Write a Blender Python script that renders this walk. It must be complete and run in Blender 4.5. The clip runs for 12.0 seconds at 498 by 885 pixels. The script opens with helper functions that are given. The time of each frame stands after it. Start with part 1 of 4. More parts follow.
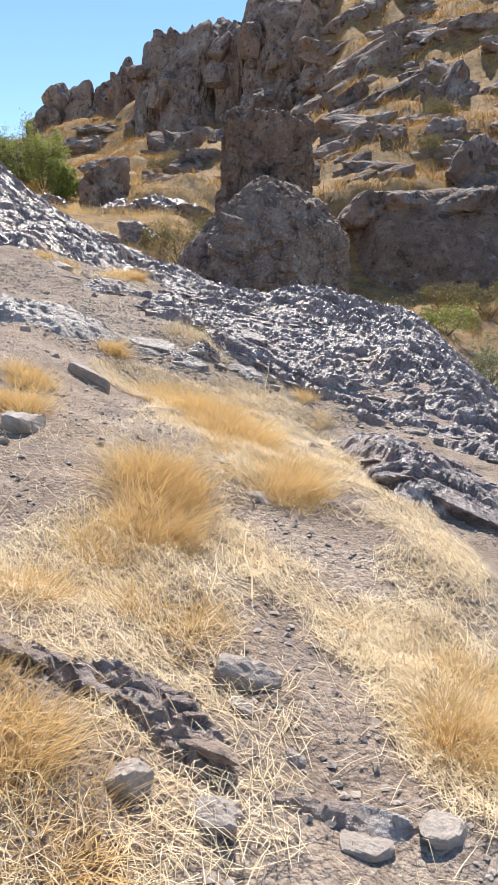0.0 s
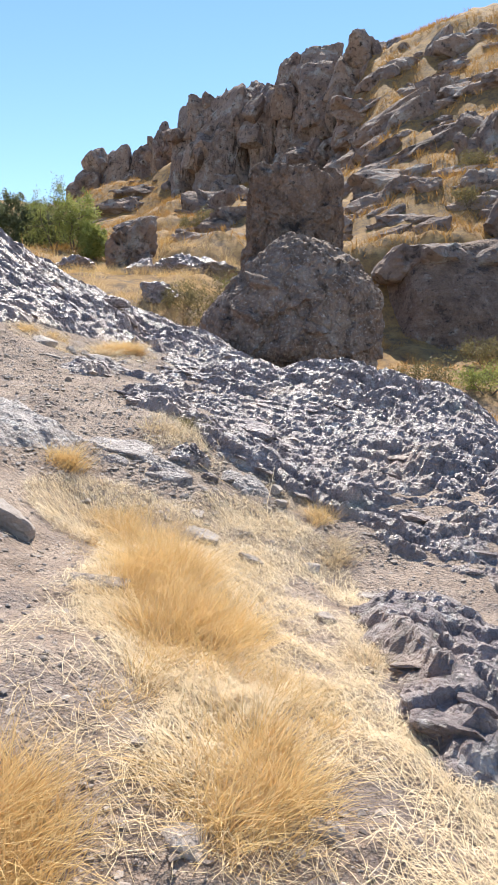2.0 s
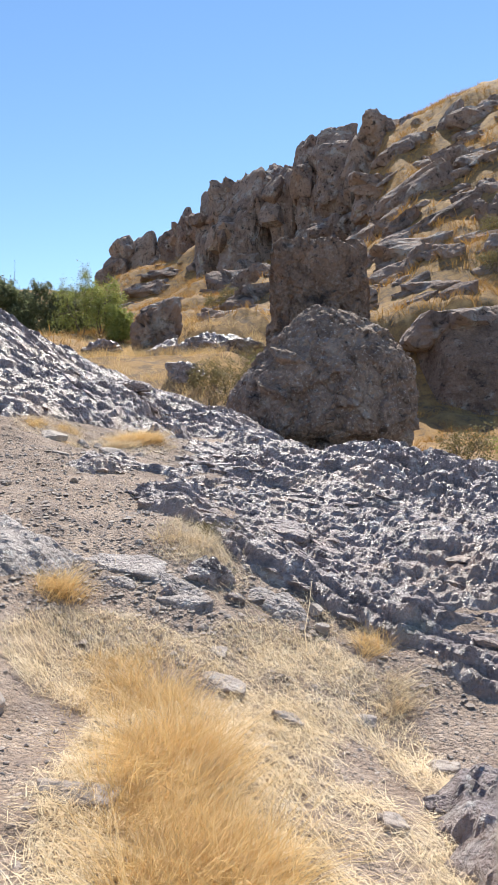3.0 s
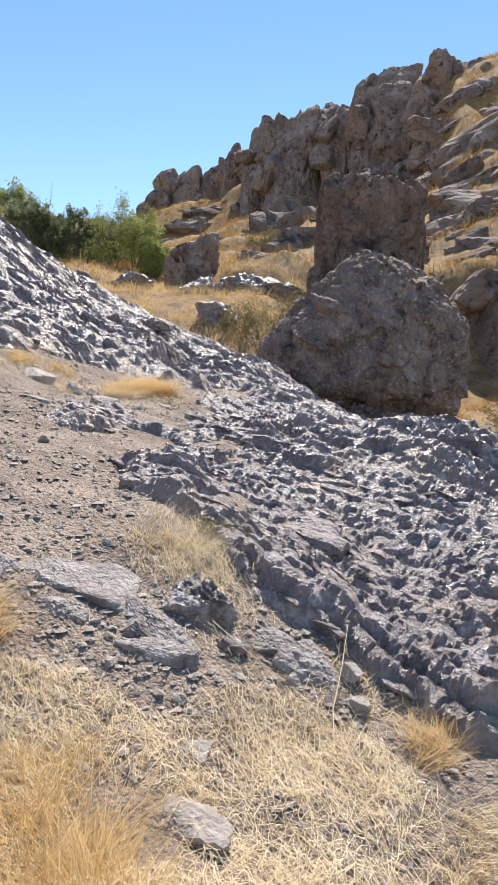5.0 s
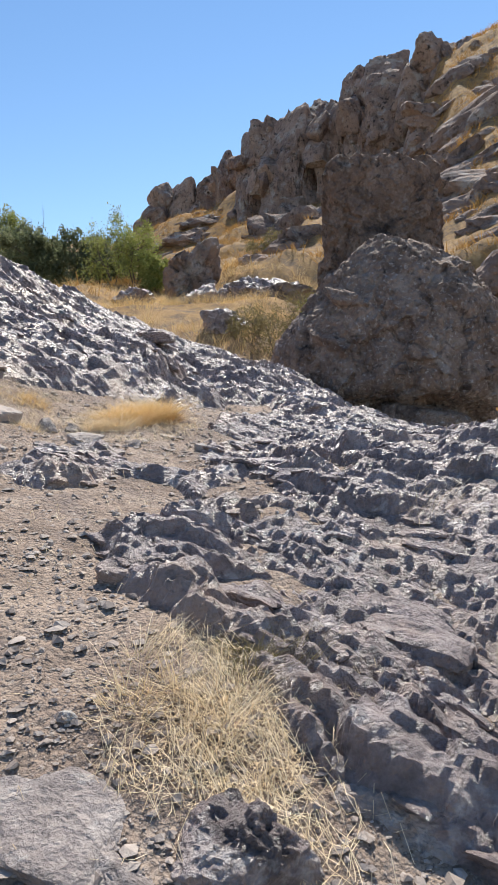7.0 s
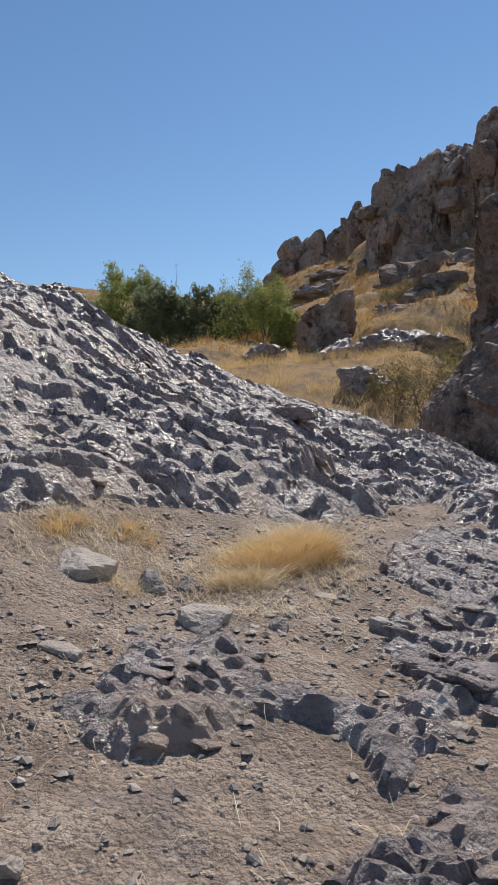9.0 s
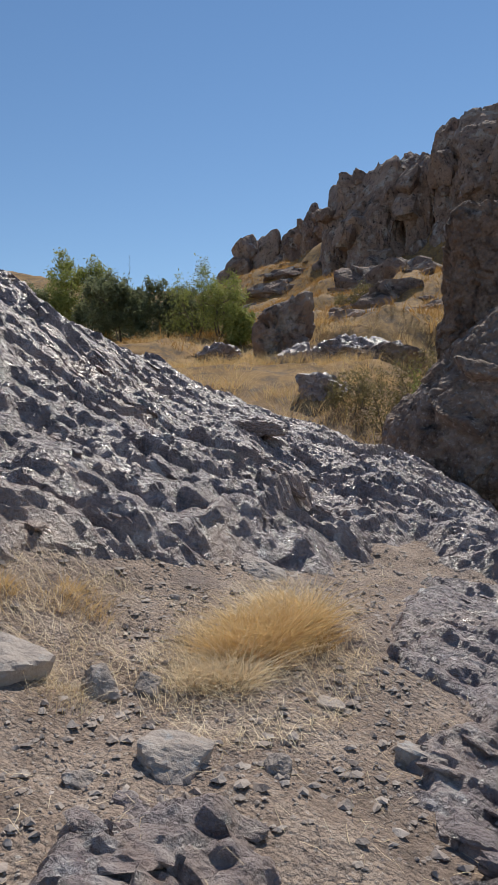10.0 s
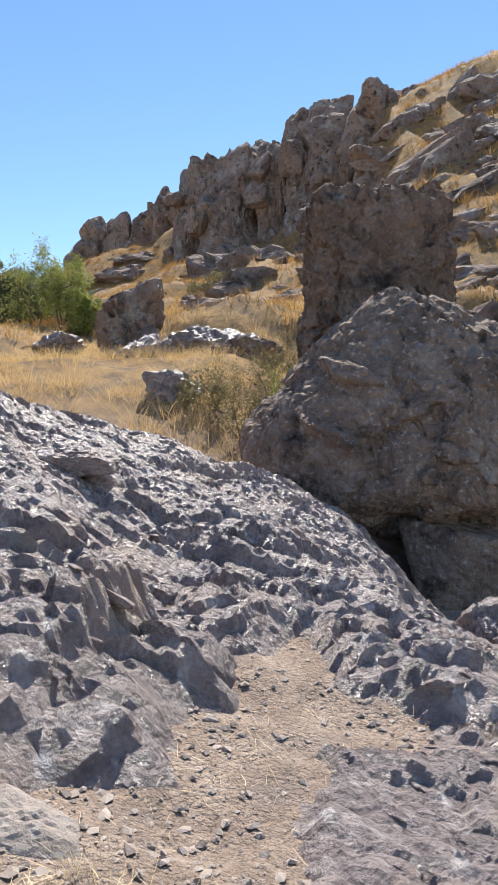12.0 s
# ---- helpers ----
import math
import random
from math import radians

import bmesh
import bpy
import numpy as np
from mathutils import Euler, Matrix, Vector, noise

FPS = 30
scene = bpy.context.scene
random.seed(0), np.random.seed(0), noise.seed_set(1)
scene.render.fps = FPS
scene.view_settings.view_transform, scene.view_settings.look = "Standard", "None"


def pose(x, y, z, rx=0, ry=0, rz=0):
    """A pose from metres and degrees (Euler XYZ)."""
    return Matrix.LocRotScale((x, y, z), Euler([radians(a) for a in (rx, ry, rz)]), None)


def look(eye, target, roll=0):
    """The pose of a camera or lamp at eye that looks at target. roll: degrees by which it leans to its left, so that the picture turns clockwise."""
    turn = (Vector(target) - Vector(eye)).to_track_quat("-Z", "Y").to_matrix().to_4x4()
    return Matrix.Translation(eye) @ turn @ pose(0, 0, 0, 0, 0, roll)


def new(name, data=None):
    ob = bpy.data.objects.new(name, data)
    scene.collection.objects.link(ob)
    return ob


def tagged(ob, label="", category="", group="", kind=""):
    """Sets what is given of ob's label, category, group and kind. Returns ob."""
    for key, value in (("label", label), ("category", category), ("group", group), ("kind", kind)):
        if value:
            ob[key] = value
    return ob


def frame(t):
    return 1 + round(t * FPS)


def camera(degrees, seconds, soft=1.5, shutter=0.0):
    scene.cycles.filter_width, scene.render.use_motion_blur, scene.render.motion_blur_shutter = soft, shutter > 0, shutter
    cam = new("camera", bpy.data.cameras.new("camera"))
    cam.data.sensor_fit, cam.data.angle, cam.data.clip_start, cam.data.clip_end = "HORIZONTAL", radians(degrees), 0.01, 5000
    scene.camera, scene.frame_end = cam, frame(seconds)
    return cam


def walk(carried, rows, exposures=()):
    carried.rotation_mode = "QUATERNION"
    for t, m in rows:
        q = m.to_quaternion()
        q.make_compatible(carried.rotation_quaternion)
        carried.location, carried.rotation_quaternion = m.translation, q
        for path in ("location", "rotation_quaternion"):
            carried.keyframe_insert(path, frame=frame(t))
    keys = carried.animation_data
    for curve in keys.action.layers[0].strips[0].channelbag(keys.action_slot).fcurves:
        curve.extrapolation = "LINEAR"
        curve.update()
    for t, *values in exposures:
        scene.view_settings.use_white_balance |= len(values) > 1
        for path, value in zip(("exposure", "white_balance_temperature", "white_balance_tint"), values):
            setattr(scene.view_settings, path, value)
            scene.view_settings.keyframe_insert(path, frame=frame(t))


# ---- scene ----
cam = camera(37.3, 12.0, soft=1.15)
METRES, EYE, TILT, LEAN, TURN = 10.5, 1.5, -10.0, 0.0, 0.0
ROWS = [
    (0.0, 0.0, 0.0, 0.0, 0.0, 0.0, -0.0),
    (0.5, 0.0074, 0.0329, 0.0173, 0.55, -2.06, 0.32),
    (1.0, 0.0058, 0.0743, 0.0266, 1.0, -2.07, -3.23),
    (1.5, 0.0143, 0.1119, 0.0338, 1.27, -2.53, -4.54),
    (2.0, 0.0289, 0.1521, 0.0561, 3.03, 3.98, 0.3),
    (2.5, 0.0291, 0.1922, 0.0735, 5.71, 10.38, 3.66),
    (4.5, 0.0221, 0.3415, 0.1111, 7.23, 5.51, -3.44),
    (5.0, 0.0167, 0.3732, 0.1198, 7.43, 5.58, -2.58),
    (5.5, 0.0039, 0.4125, 0.1283, 7.34, 6.01, -0.84),
    (6.0, -0.0001, 0.4488, 0.1364, 8.48, 5.95, 2.75),
    (6.5, -0.0044, 0.482, 0.1417, 9.1, 5.59, 2.79),
    (8.5, -0.0465, 0.6311, 0.2021, 14.64, 10.27, 2.14),
    (9.0, -0.0634, 0.6625, 0.2204, 19.2, 10.25, 1.15),
    (9.5, -0.0893, 0.7015, 0.2359, 17.23, 10.25, -0.58),
    (10.0, -0.1027, 0.7315, 0.2546, 14.7, 10.0, -0.28),
    (10.5, -0.1163, 0.7688, 0.2803, 13.83, 10.02, 0.02),
    (11.0, -0.1307, 0.8123, 0.2943, 6.45, 9.42, 2.4),
    (11.5, -0.1269, 0.857, 0.3068, 4.07, 9.17, 3.4),
    (12.0, -0.1204, 0.9038, 0.3247, 3.77, 8.79, 2.33),
]
EXPOSURES = [(0.0, 0.70), (1.2, 0.72), (2.0, 0.83), (2.7, 0.68), (4.3, 0.66), (5.5, 0.70), (6.7, 0.55), (8.3, 0.1), (9.0, -0.04), (10.0, -0.14), (10.5, -0.12), (11.0, 0.08), (11.5, 0.43), (12.0, 0.67)]
walk(cam, [(t, pose(0, 0, EYE, TILT, LEAN, TURN) @ pose(METRES * x, METRES * y, METRES * z, 90 + pitch, roll, yaw)) for t, x, y, z, yaw, pitch, roll in ROWS], EXPOSURES)

# ---- light ----
SUN_AZIMUTH, SUN_HEIGHT = radians(4), radians(53)
world = bpy.data.worlds.new("sky")
scene.world = world
world.use_nodes = True
sky = world.node_tree.nodes.new("ShaderNodeTexSky")
sky.sky_type, sky.sun_disc = "NISHITA", False
sky.sun_elevation, sky.sun_rotation = SUN_HEIGHT, SUN_AZIMUTH
sky.altitude, sky.air_density, sky.dust_density, sky.ozone_density = 300, 1.0, 0.0, 0.5
world.node_tree.nodes["Background"].inputs["Strength"].default_value = 0.115
deep = world.node_tree.nodes.new("ShaderNodeHueSaturation")
deep.inputs["Saturation"].default_value = 1.15
world.node_tree.links.new(sky.outputs["Color"], deep.inputs["Color"])
world.node_tree.links.new(deep.outputs["Color"], world.node_tree.nodes["Background"].inputs["Color"])
sun = new("sun", bpy.data.lights.new("sun", "SUN"))
sun.data.energy, sun.data.angle, sun.data.color = 5.0, radians(0.53), (1.0, 0.93, 0.82)
toward = Vector((math.sin(SUN_AZIMUTH) * math.cos(SUN_HEIGHT), math.cos(SUN_AZIMUTH) * math.cos(SUN_HEIGHT), math.sin(SUN_HEIGHT)))
sun.matrix_world = look(toward * 100, (0, 0, 0))


# ---- materials ----
def material(name, stops, scale=6.0, rough=0.9, bump=0.4, bump_scale=60.0, spot=None, spot_scale=14.0, spot_at=0.62, per_object=0.0, per_island=0.0, gloss=0.3, pebbles=0.0, translucent=0.0, worn=0.0, grit=0.0):
    """Colour from two scales of noise, spots of a second colour, and fine relief."""
    m = bpy.data.materials.new(name)
    m.use_nodes = True
    n, l = m.node_tree.nodes, m.node_tree.links
    bsdf = n["Principled BSDF"]
    bsdf.inputs["Roughness"].default_value = rough
    bsdf.inputs["Specular IOR Level"].default_value = gloss
    at = n.new("ShaderNodeNewGeometry").outputs["Position"]

    def fine(size, detail=8.0, dist=0.0):
        t = n.new("ShaderNodeTexNoise")
        t.inputs["Scale"].default_value, t.inputs["Detail"].default_value, t.inputs["Distortion"].default_value = size, detail, dist
        t.inputs["Roughness"].default_value = 0.62
        l.new(at, t.inputs["Vector"])
        return t.outputs["Fac"]

    def sums(a, b, w):
        k = n.new("ShaderNodeMath")
        k.operation = "MULTIPLY_ADD"
        l.new(b, k.inputs[0])
        k.inputs[1].default_value = w
        l.new(a, k.inputs[2])
        return k.outputs[0]

    value = sums(fine(scale, dist=0.6), fine(scale * 9), 0.45)
    if per_object:
        value = sums(value, n.new("ShaderNodeObjectInfo").outputs["Random"], per_object)
    if per_island:
        value = sums(value, n.new("ShaderNodeNewGeometry").outputs["Random Per Island"], per_island)
    ramp = n.new("ShaderNodeValToRGB")
    low, high = 0.45, 1.0 + per_object + per_island
    while len(ramp.color_ramp.elements) < len(stops):
        ramp.color_ramp.elements.new(0.5)
    for k, c in enumerate(stops):
        ramp.color_ramp.elements[k].position = min(1.0, low + (high - low) * k / (len(stops) - 1)) if high <= 1 else (low + (high - low) * k / (len(stops) - 1)) / high
        ramp.color_ramp.elements[k].color = (*c, 1)
    if high > 1:
        k = n.new("ShaderNodeMath")
        k.operation = "DIVIDE"
        k.inputs[1].default_value = high
        l.new(value, k.inputs[0])
        value = k.outputs[0]
    l.new(value, ramp.inputs["Fac"])
    colour = ramp.outputs["Color"]

    def spots(colour, source, edge, tint, soft=0.07):
        r = n.new("ShaderNodeMapRange")
        r.inputs["From Min"].default_value, r.inputs["From Max"].default_value = edge - soft, edge + soft
        l.new(source, r.inputs["Value"])
        mix = n.new("ShaderNodeMixRGB")
        l.new(r.outputs["Result"], mix.inputs["Fac"])
        l.new(colour, mix.inputs["Color1"])
        mix.inputs["Color2"].default_value = (*tint, 1)
        return mix.outputs["Color"]

    for k, (tint, size, edge) in enumerate(spot or ()):
        colour = spots(colour, fine(size, 7.0, 0.3), edge, tint)
    height = sums(fine(bump_scale), fine(bump_scale * 0.25), 1.2)
    if pebbles:
        v = n.new("ShaderNodeTexVoronoi")
        v.inputs["Scale"].default_value = pebbles
        l.new(at, v.inputs["Vector"])
        height = sums(height, v.outputs["Distance"], -1.1)
        colour = spots(colour, v.outputs["Distance"], 0.16, tuple(0.62 * c for c in stops[-1]), -0.14)
    if grit:
        v = n.new("ShaderNodeTexVoronoi")
        v.inputs["Scale"].default_value = grit
        l.new(at, v.inputs["Vector"])
        height = sums(height, v.outputs["Distance"], -0.4)
        colour = spots(colour, v.outputs["Distance"], 0.74, tuple(0.62 * c for c in stops[1]), 0.14)
    b = n.new("ShaderNodeBump")
    b.inputs["Strength"].default_value, b.inputs["Distance"].default_value = bump, 1.0 / bump_scale
    l.new(height, b.inputs["Height"])
    l.new(b.outputs["Normal"], bsdf.inputs["Normal"])
    l.new(colour, bsdf.inputs["Base Color"])
    if worn:
        r = n.new("ShaderNodeMapRange")
        r.inputs["From Min"].default_value, r.inputs["From Max"].default_value = 0.35, 0.65
        r.inputs["To Min"].default_value, r.inputs["To Max"].default_value = rough - worn, rough + worn
        l.new(fine(scale * 1.7), r.inputs["Value"])
        l.new(r.outputs["Result"], bsdf.inputs["Roughness"])
    if translucent:
        through_leaf = n.new("ShaderNodeBsdfTranslucent")
        l.new(colour, through_leaf.inputs["Color"])
        both = n.new("ShaderNodeMixShader")
        both.inputs["Fac"].default_value = translucent
        l.new(bsdf.outputs[0], both.inputs[1])
        l.new(through_leaf.outputs[0], both.inputs[2])
        l.new(both.outputs[0], n["Material Output"].inputs["Surface"])
    return m


DIRT = material("dry_dirt", [(0.135, 0.099, 0.077), (0.35, 0.265, 0.208), (0.52, 0.42, 0.34)], 3.0, bump=1.0, bump_scale=90, pebbles=42.0, grit=105.0, spot=[((0.46, 0.36, 0.285), 1.1, 0.62), ((0.25, 0.20, 0.178), 2.3, 0.60), ((0.13, 0.105, 0.09), 34.0, 0.61), ((0.50, 0.45, 0.40), 47.0, 0.65)])
ROCK = material("purple_grey_rock", [(0.05, 0.038, 0.037), (0.25, 0.195, 0.187), (0.50, 0.425, 0.405)], 6.0, 0.37, 1.0, 34, [((0.60, 0.56, 0.54), 7.0, 0.64), ((0.27, 0.275, 0.235), 2.2, 0.67), ((0.36, 0.265, 0.215), 1.1, 0.58), ((0.05, 0.042, 0.042), 9.0, 0.65)], gloss=1.0, worn=0.14)
GREY_ROCK = material("grey_green_rock", [(0.14, 0.115, 0.105), (0.36, 0.305, 0.28), (0.57, 0.505, 0.465)], 6.0, 0.5, 0.9, 34, [((0.58, 0.57, 0.55), 8.0, 0.65), ((0.30, 0.24, 0.20), 2.0, 0.62), ((0.08, 0.07, 0.066), 13.0, 0.66)], gloss=0.6, worn=0.14)
STONE = material("grey_loose_stone", [(0.19, 0.158, 0.138), (0.36, 0.305, 0.267), (0.53, 0.462, 0.405)], 9.0, 0.7, 0.6, 90, [((0.40, 0.39, 0.38), 18.0, 0.64)], per_object=0.3, gloss=0.35)
GRAVEL = material("gravel_stone", [(0.21, 0.17, 0.148), (0.37, 0.31, 0.268), (0.54, 0.47, 0.415)], 12.0, 0.8, 0.4, 120, per_island=0.5)
BOULDER = material("conglomerate_boulder", [(0.11, 0.08, 0.065), (0.28, 0.205, 0.162), (0.46, 0.37, 0.305)], 1.6, 0.85, 1.0, 11, [((0.40, 0.35, 0.31), 1.3, 0.64), ((0.27, 0.19, 0.14), 0.8, 0.60), ((0.54, 0.49, 0.45), 12.0, 0.63), ((0.022, 0.02, 0.02), 1.4, 0.66), ((0.035, 0.03, 0.028), 4.0, 0.64)], pebbles=7.0)
PILLAR = material("reddish_pillar_rock", [(0.11, 0.075, 0.06), (0.25, 0.172, 0.13), (0.40, 0.305, 0.245)], 1.6, 0.9, 1.0, 10, [((0.42, 0.38, 0.34), 2.0, 0.66), ((0.06, 0.048, 0.044), 1.1, 0.62), ((0.06, 0.048, 0.044), 4.5, 0.63)], pebbles=7.0)
CLIFF = material("brown_cliff_rock", [(0.14, 0.10, 0.083), (0.31, 0.228, 0.19), (0.48, 0.385, 0.33)], 0.5, 0.9, 1.0, 3.5, [((0.44, 0.41, 0.385), 0.8, 0.60), ((0.06, 0.05, 0.045), 0.6, 0.63), ((0.06, 0.047, 0.042), 2.2, 0.62)], per_object=0.2)
STRAW = material("dry_grass", [(0.50, 0.32, 0.13), (0.73, 0.525, 0.25), (0.87, 0.70, 0.42)], 3.0, 0.7, 0.0, 50, per_island=0.5, translucent=0.35)
PALE_STRAW = material("bleached_straw", [(0.50, 0.36, 0.21), (0.79, 0.64, 0.42), (0.92, 0.82, 0.62)], 3.0, 0.65, 0.0, 50, per_island=0.5, translucent=0.2)
HILL_STRAW = material("hill_grass", [(0.26, 0.14, 0.045), (0.46, 0.265, 0.085), (0.62, 0.41, 0.165)], 0.6, 0.8, 0.0, 20, per_island=0.6, translucent=0.3)
LEAF = material("willow_leaf", [(0.09, 0.11, 0.06), (0.19, 0.215, 0.115), (0.31, 0.335, 0.19)], 0.5, 0.6, 0.0, 40, per_island=0.5, translucent=0.5)
BRIGHT_LEAF = material("young_willow_leaf", [(0.15, 0.18, 0.05), (0.29, 0.32, 0.09), (0.43, 0.44, 0.16)], 0.5, 0.6, 0.0, 40, per_island=0.5, translucent=0.4)
DRY_LEAF = material("dry_shrub_leaf", [(0.12, 0.11, 0.05), (0.24, 0.20, 0.09), (0.36, 0.29, 0.14)], 0.8, 0.7, 0.0, 40, per_island=0.5, translucent=0.3)
BARK = material("grey_bark", [(0.07, 0.055, 0.045), (0.15, 0.12, 0.10), (0.22, 0.19, 0.16)], 4.0, 0.9, 0.6, 40)


# ---- noise and meshes ----
def lattice_hash(ix, iy, iz, seed):
    h = ix.astype(np.int64) * 374761393 + iy.astype(np.int64) * 668265263 + iz.astype(np.int64) * 2147483647 + seed * 144665
    h = (h ^ (h >> 13)) * 1274126177 & 0xFFFFFFFF
    h = (h ^ (h >> 15)) * 2246822519 & 0xFFFFFFFF
    return (h ^ (h >> 16)) / 4294967296.0


def perlin(x, y, z=None, seed=0):
    """Smooth value noise, -1 to 1."""
    z = np.zeros_like(x) if z is None else z
    ix, iy, iz = np.floor(x), np.floor(y), np.floor(z)
    fx, fy, fz = x - ix, y - iy, z - iz
    u, v, w = (f * f * f * (f * (f * 6 - 15) + 10) for f in (fx, fy, fz))
    out = 0.0
    for a in (0, 1):
        for b in (0, 1):
            for c in (0, 1):
                k = (u if a else 1 - u) * (v if b else 1 - v) * (w if c else 1 - w)
                out = out + k * lattice_hash(ix + a, iy + b, iz + c, seed)
    return out * 2 - 1


def fbm(x, y, z=None, octaves=5, seed=0, gain=0.5):
    out, amp = 0.0, 1.0
    for k in range(octaves):
        f = 2.03 ** k
        out = out + amp * perlin(x * f + 7.3 * k, y * f - 3.1 * k, None if z is None else z * f, seed + k)
        amp *= gain
    return out


def slabs(x, y, long, short, turn, seed, tilt=0.5, fan=0.35, steep=7.0):
    """Overlapping broken slabs: each a tilted flat top with steep sides, the higher one lying over the lower; about 0 to 1."""
    c, s = math.cos(turn), math.sin(turn)
    u, v = (x * c + y * s) / long, (-x * s + y * c) / short
    iu, iv = np.floor(u), np.floor(v)
    top = np.full(x.shape, -0.6)
    for a in (-1, 0, 1):
        for b in (-1, 0, 1):
            p = [lattice_hash(iu + a, iv + b, np.zeros_like(iu), seed + k) for k in range(7)]
            du, dv = u - (iu + a + 0.15 + 0.7 * p[0]), v - (iv + b + 0.15 + 0.7 * p[1])
            t = (p[2] - 0.5) * 2 * fan
            ru, rv = du * np.cos(t) + dv * np.sin(t), dv * np.cos(t) - du * np.sin(t)
            skew = (p[3] - 0.5) * 0.9
            e = np.maximum(np.abs(ru + skew * rv) - (0.34 + 0.38 * p[4]), np.abs(rv) - (0.30 + 0.36 * p[5]))
            e = np.maximum(e, np.abs(ru * 0.75 - rv * 0.65 * np.sign(skew)) - (0.42 + 0.25 * p[5]))
            flat = p[6] - tilt * rv + (p[2] - 0.5) * 0.8 * ru
            top = np.maximum(top, flat - steep * np.clip(e, 0, None) * (0.35 + p[4]) - 0.8 * np.clip(e + 0.09, 0, 0.09))
    return top


def inside(x, y, corners):
    """Signed distance to an outline: positive inside."""
    best, within = np.full(x.shape, 1e9), np.zeros(x.shape, bool)
    for (ax, ay), (bx, by) in zip(corners, corners[1:] + corners[:1]):
        ex, ey = bx - ax, by - ay
        t = np.clip(((x - ax) * ex + (y - ay) * ey) / (ex * ex + ey * ey), 0, 1)
        best = np.minimum(best, np.hypot(x - ax - t * ex, y - ay - t * ey))
        crosses = ((ay > y) != (by > y)) & (x < ex * (y - ay) / (ey if ey else 1e-9) + ax)
        within ^= crosses
    return np.where(within, best, -best)


def mesh_of(name, verts, faces, mat, smooth=False):
    """faces: an array of equal polygons, or a list of such arrays."""
    groups = faces if isinstance(faces, list) else [faces]
    me = bpy.data.meshes.new(name)
    me.vertices.add(len(verts))
    me.vertices.foreach_set("co", np.asarray(verts, np.float32).ravel())
    loops = np.concatenate([g.ravel() for g in groups]).astype(np.int32)
    sizes = np.concatenate([np.full(len(g), g.shape[1]) for g in groups]).astype(np.int32)
    me.loops.add(len(loops))
    me.loops.foreach_set("vertex_index", loops)
    me.polygons.add(len(sizes))
    me.polygons.foreach_set("loop_start", np.concatenate([[0], np.cumsum(sizes)[:-1]]).astype(np.int32))
    me.polygons.foreach_set("loop_total", sizes)
    me.polygons.foreach_set("use_smooth", np.full(len(sizes), smooth))
    me.update(calc_edges=True)
    me.validate()
    me.materials.append(mat)
    return me


def part(name, me, parent, label=""):
    ob = new(name, me)
    ob.parent = parent
    return tagged(ob, label)


# ---- the lie of the land ----
NEAR_X = [-8, -5, -3.4, -2, -0.7, 0.6, 2, 4, 8]
NEAR = [
    (-3, [2.58, 1.39, 0.75, 0.2, -0.23, -0.45, -0.85, -1.57, -3.07]),
    (1.5, [2.89, 1.84, 1.34, 0.96, 0.65, 0.31, -0.24, -1.17, -3.08]),
    (4, [3.16, 2.04, 1.58, 1.21, 0.87, 0.58, 0.12, -0.85, -3.05]),
    (6, [3.64, 2.16, 1.58, 1.36, 0.84, 0.47, 0.34, -0.52, -2.94]),
    (8, [4.36, 2.62, 1.84, 1.62, 1.36, 0.95, 0.95, -0.51, -2.83]),
    (10, [4.98, 3.32, 2.36, 1.91, 1.65, 1.68, 1.45, -0.3, -2.52]),
    (12, [5.39, 3.9, 2.66, 2.09, 1.74, 1.55, 1.19, -0.28, -2.39]),
    (14, [5.82, 4.2, 3.08, 2.06, 1.83, 1.46, 0.92, -0.17, -2.0]),
    (16.5, [5.79, 3.95, 3.0, 2.4, 1.84, 0.72, 0.36, -0.19, -1.42]),
    (19.5, [4.93, 3.45, 3.1, 2.5, 1.94, 0.42, 0.12, 0.09, -0.87]),
    (22.5, [4.99, 3.42, 3.17, 2.32, 1.42, 0.67, 0.6, 0.88, 0.5]),
]
FAR_X = [-70, -35, -18, -9, -3, 3, 9, 18, 40]
FAR = [
    (22.5, [18.5, 9.6, 5.7, 3.7, 2.4, 1.1, -1.1, -0.2, 3.3]),
    (29, [18.1, 9.9, 6.5, 5.1, 5.1, 1.6, 1.6, 3.7, 8.0]),
    (33.5, [17.6, 10.4, 7.0, 5.7, 5.7, 3.0, 2.7, 5.1, 11.1]),
    (37, [17.5, 11.0, 7.4, 6.5, 7.6, 7.4, 7.9, 8.6, 13.3]),
    (46, [17.9, 12.1, 8.5, 8.1, 8.5, 10.1, 11.9, 14.5, 19.0]),
    (60, [20.3, 10.8, 9.6, 11.2, 13.9, 15.2, 19.8, 23.6, 28.0]),
    (80, [28.0, 13.3, 16.3, 19.2, 16.7, 17.0, 32.3, 35.8, 42.0]),
    (93, [31.0, 17.7, 19.8, 21.0, 24.2, 32.9, 37.6, 40.1, 45.4]),
    (105, [31.0, 23.8, 27.8, 32.7, 35.6, 41.6, 39.0, 40.4, 46.0]),
    (135, [31.9, 29.9, 36.3, 41.9, 44.2, 43.7, 41.9, 43.1, 50.0]),
]


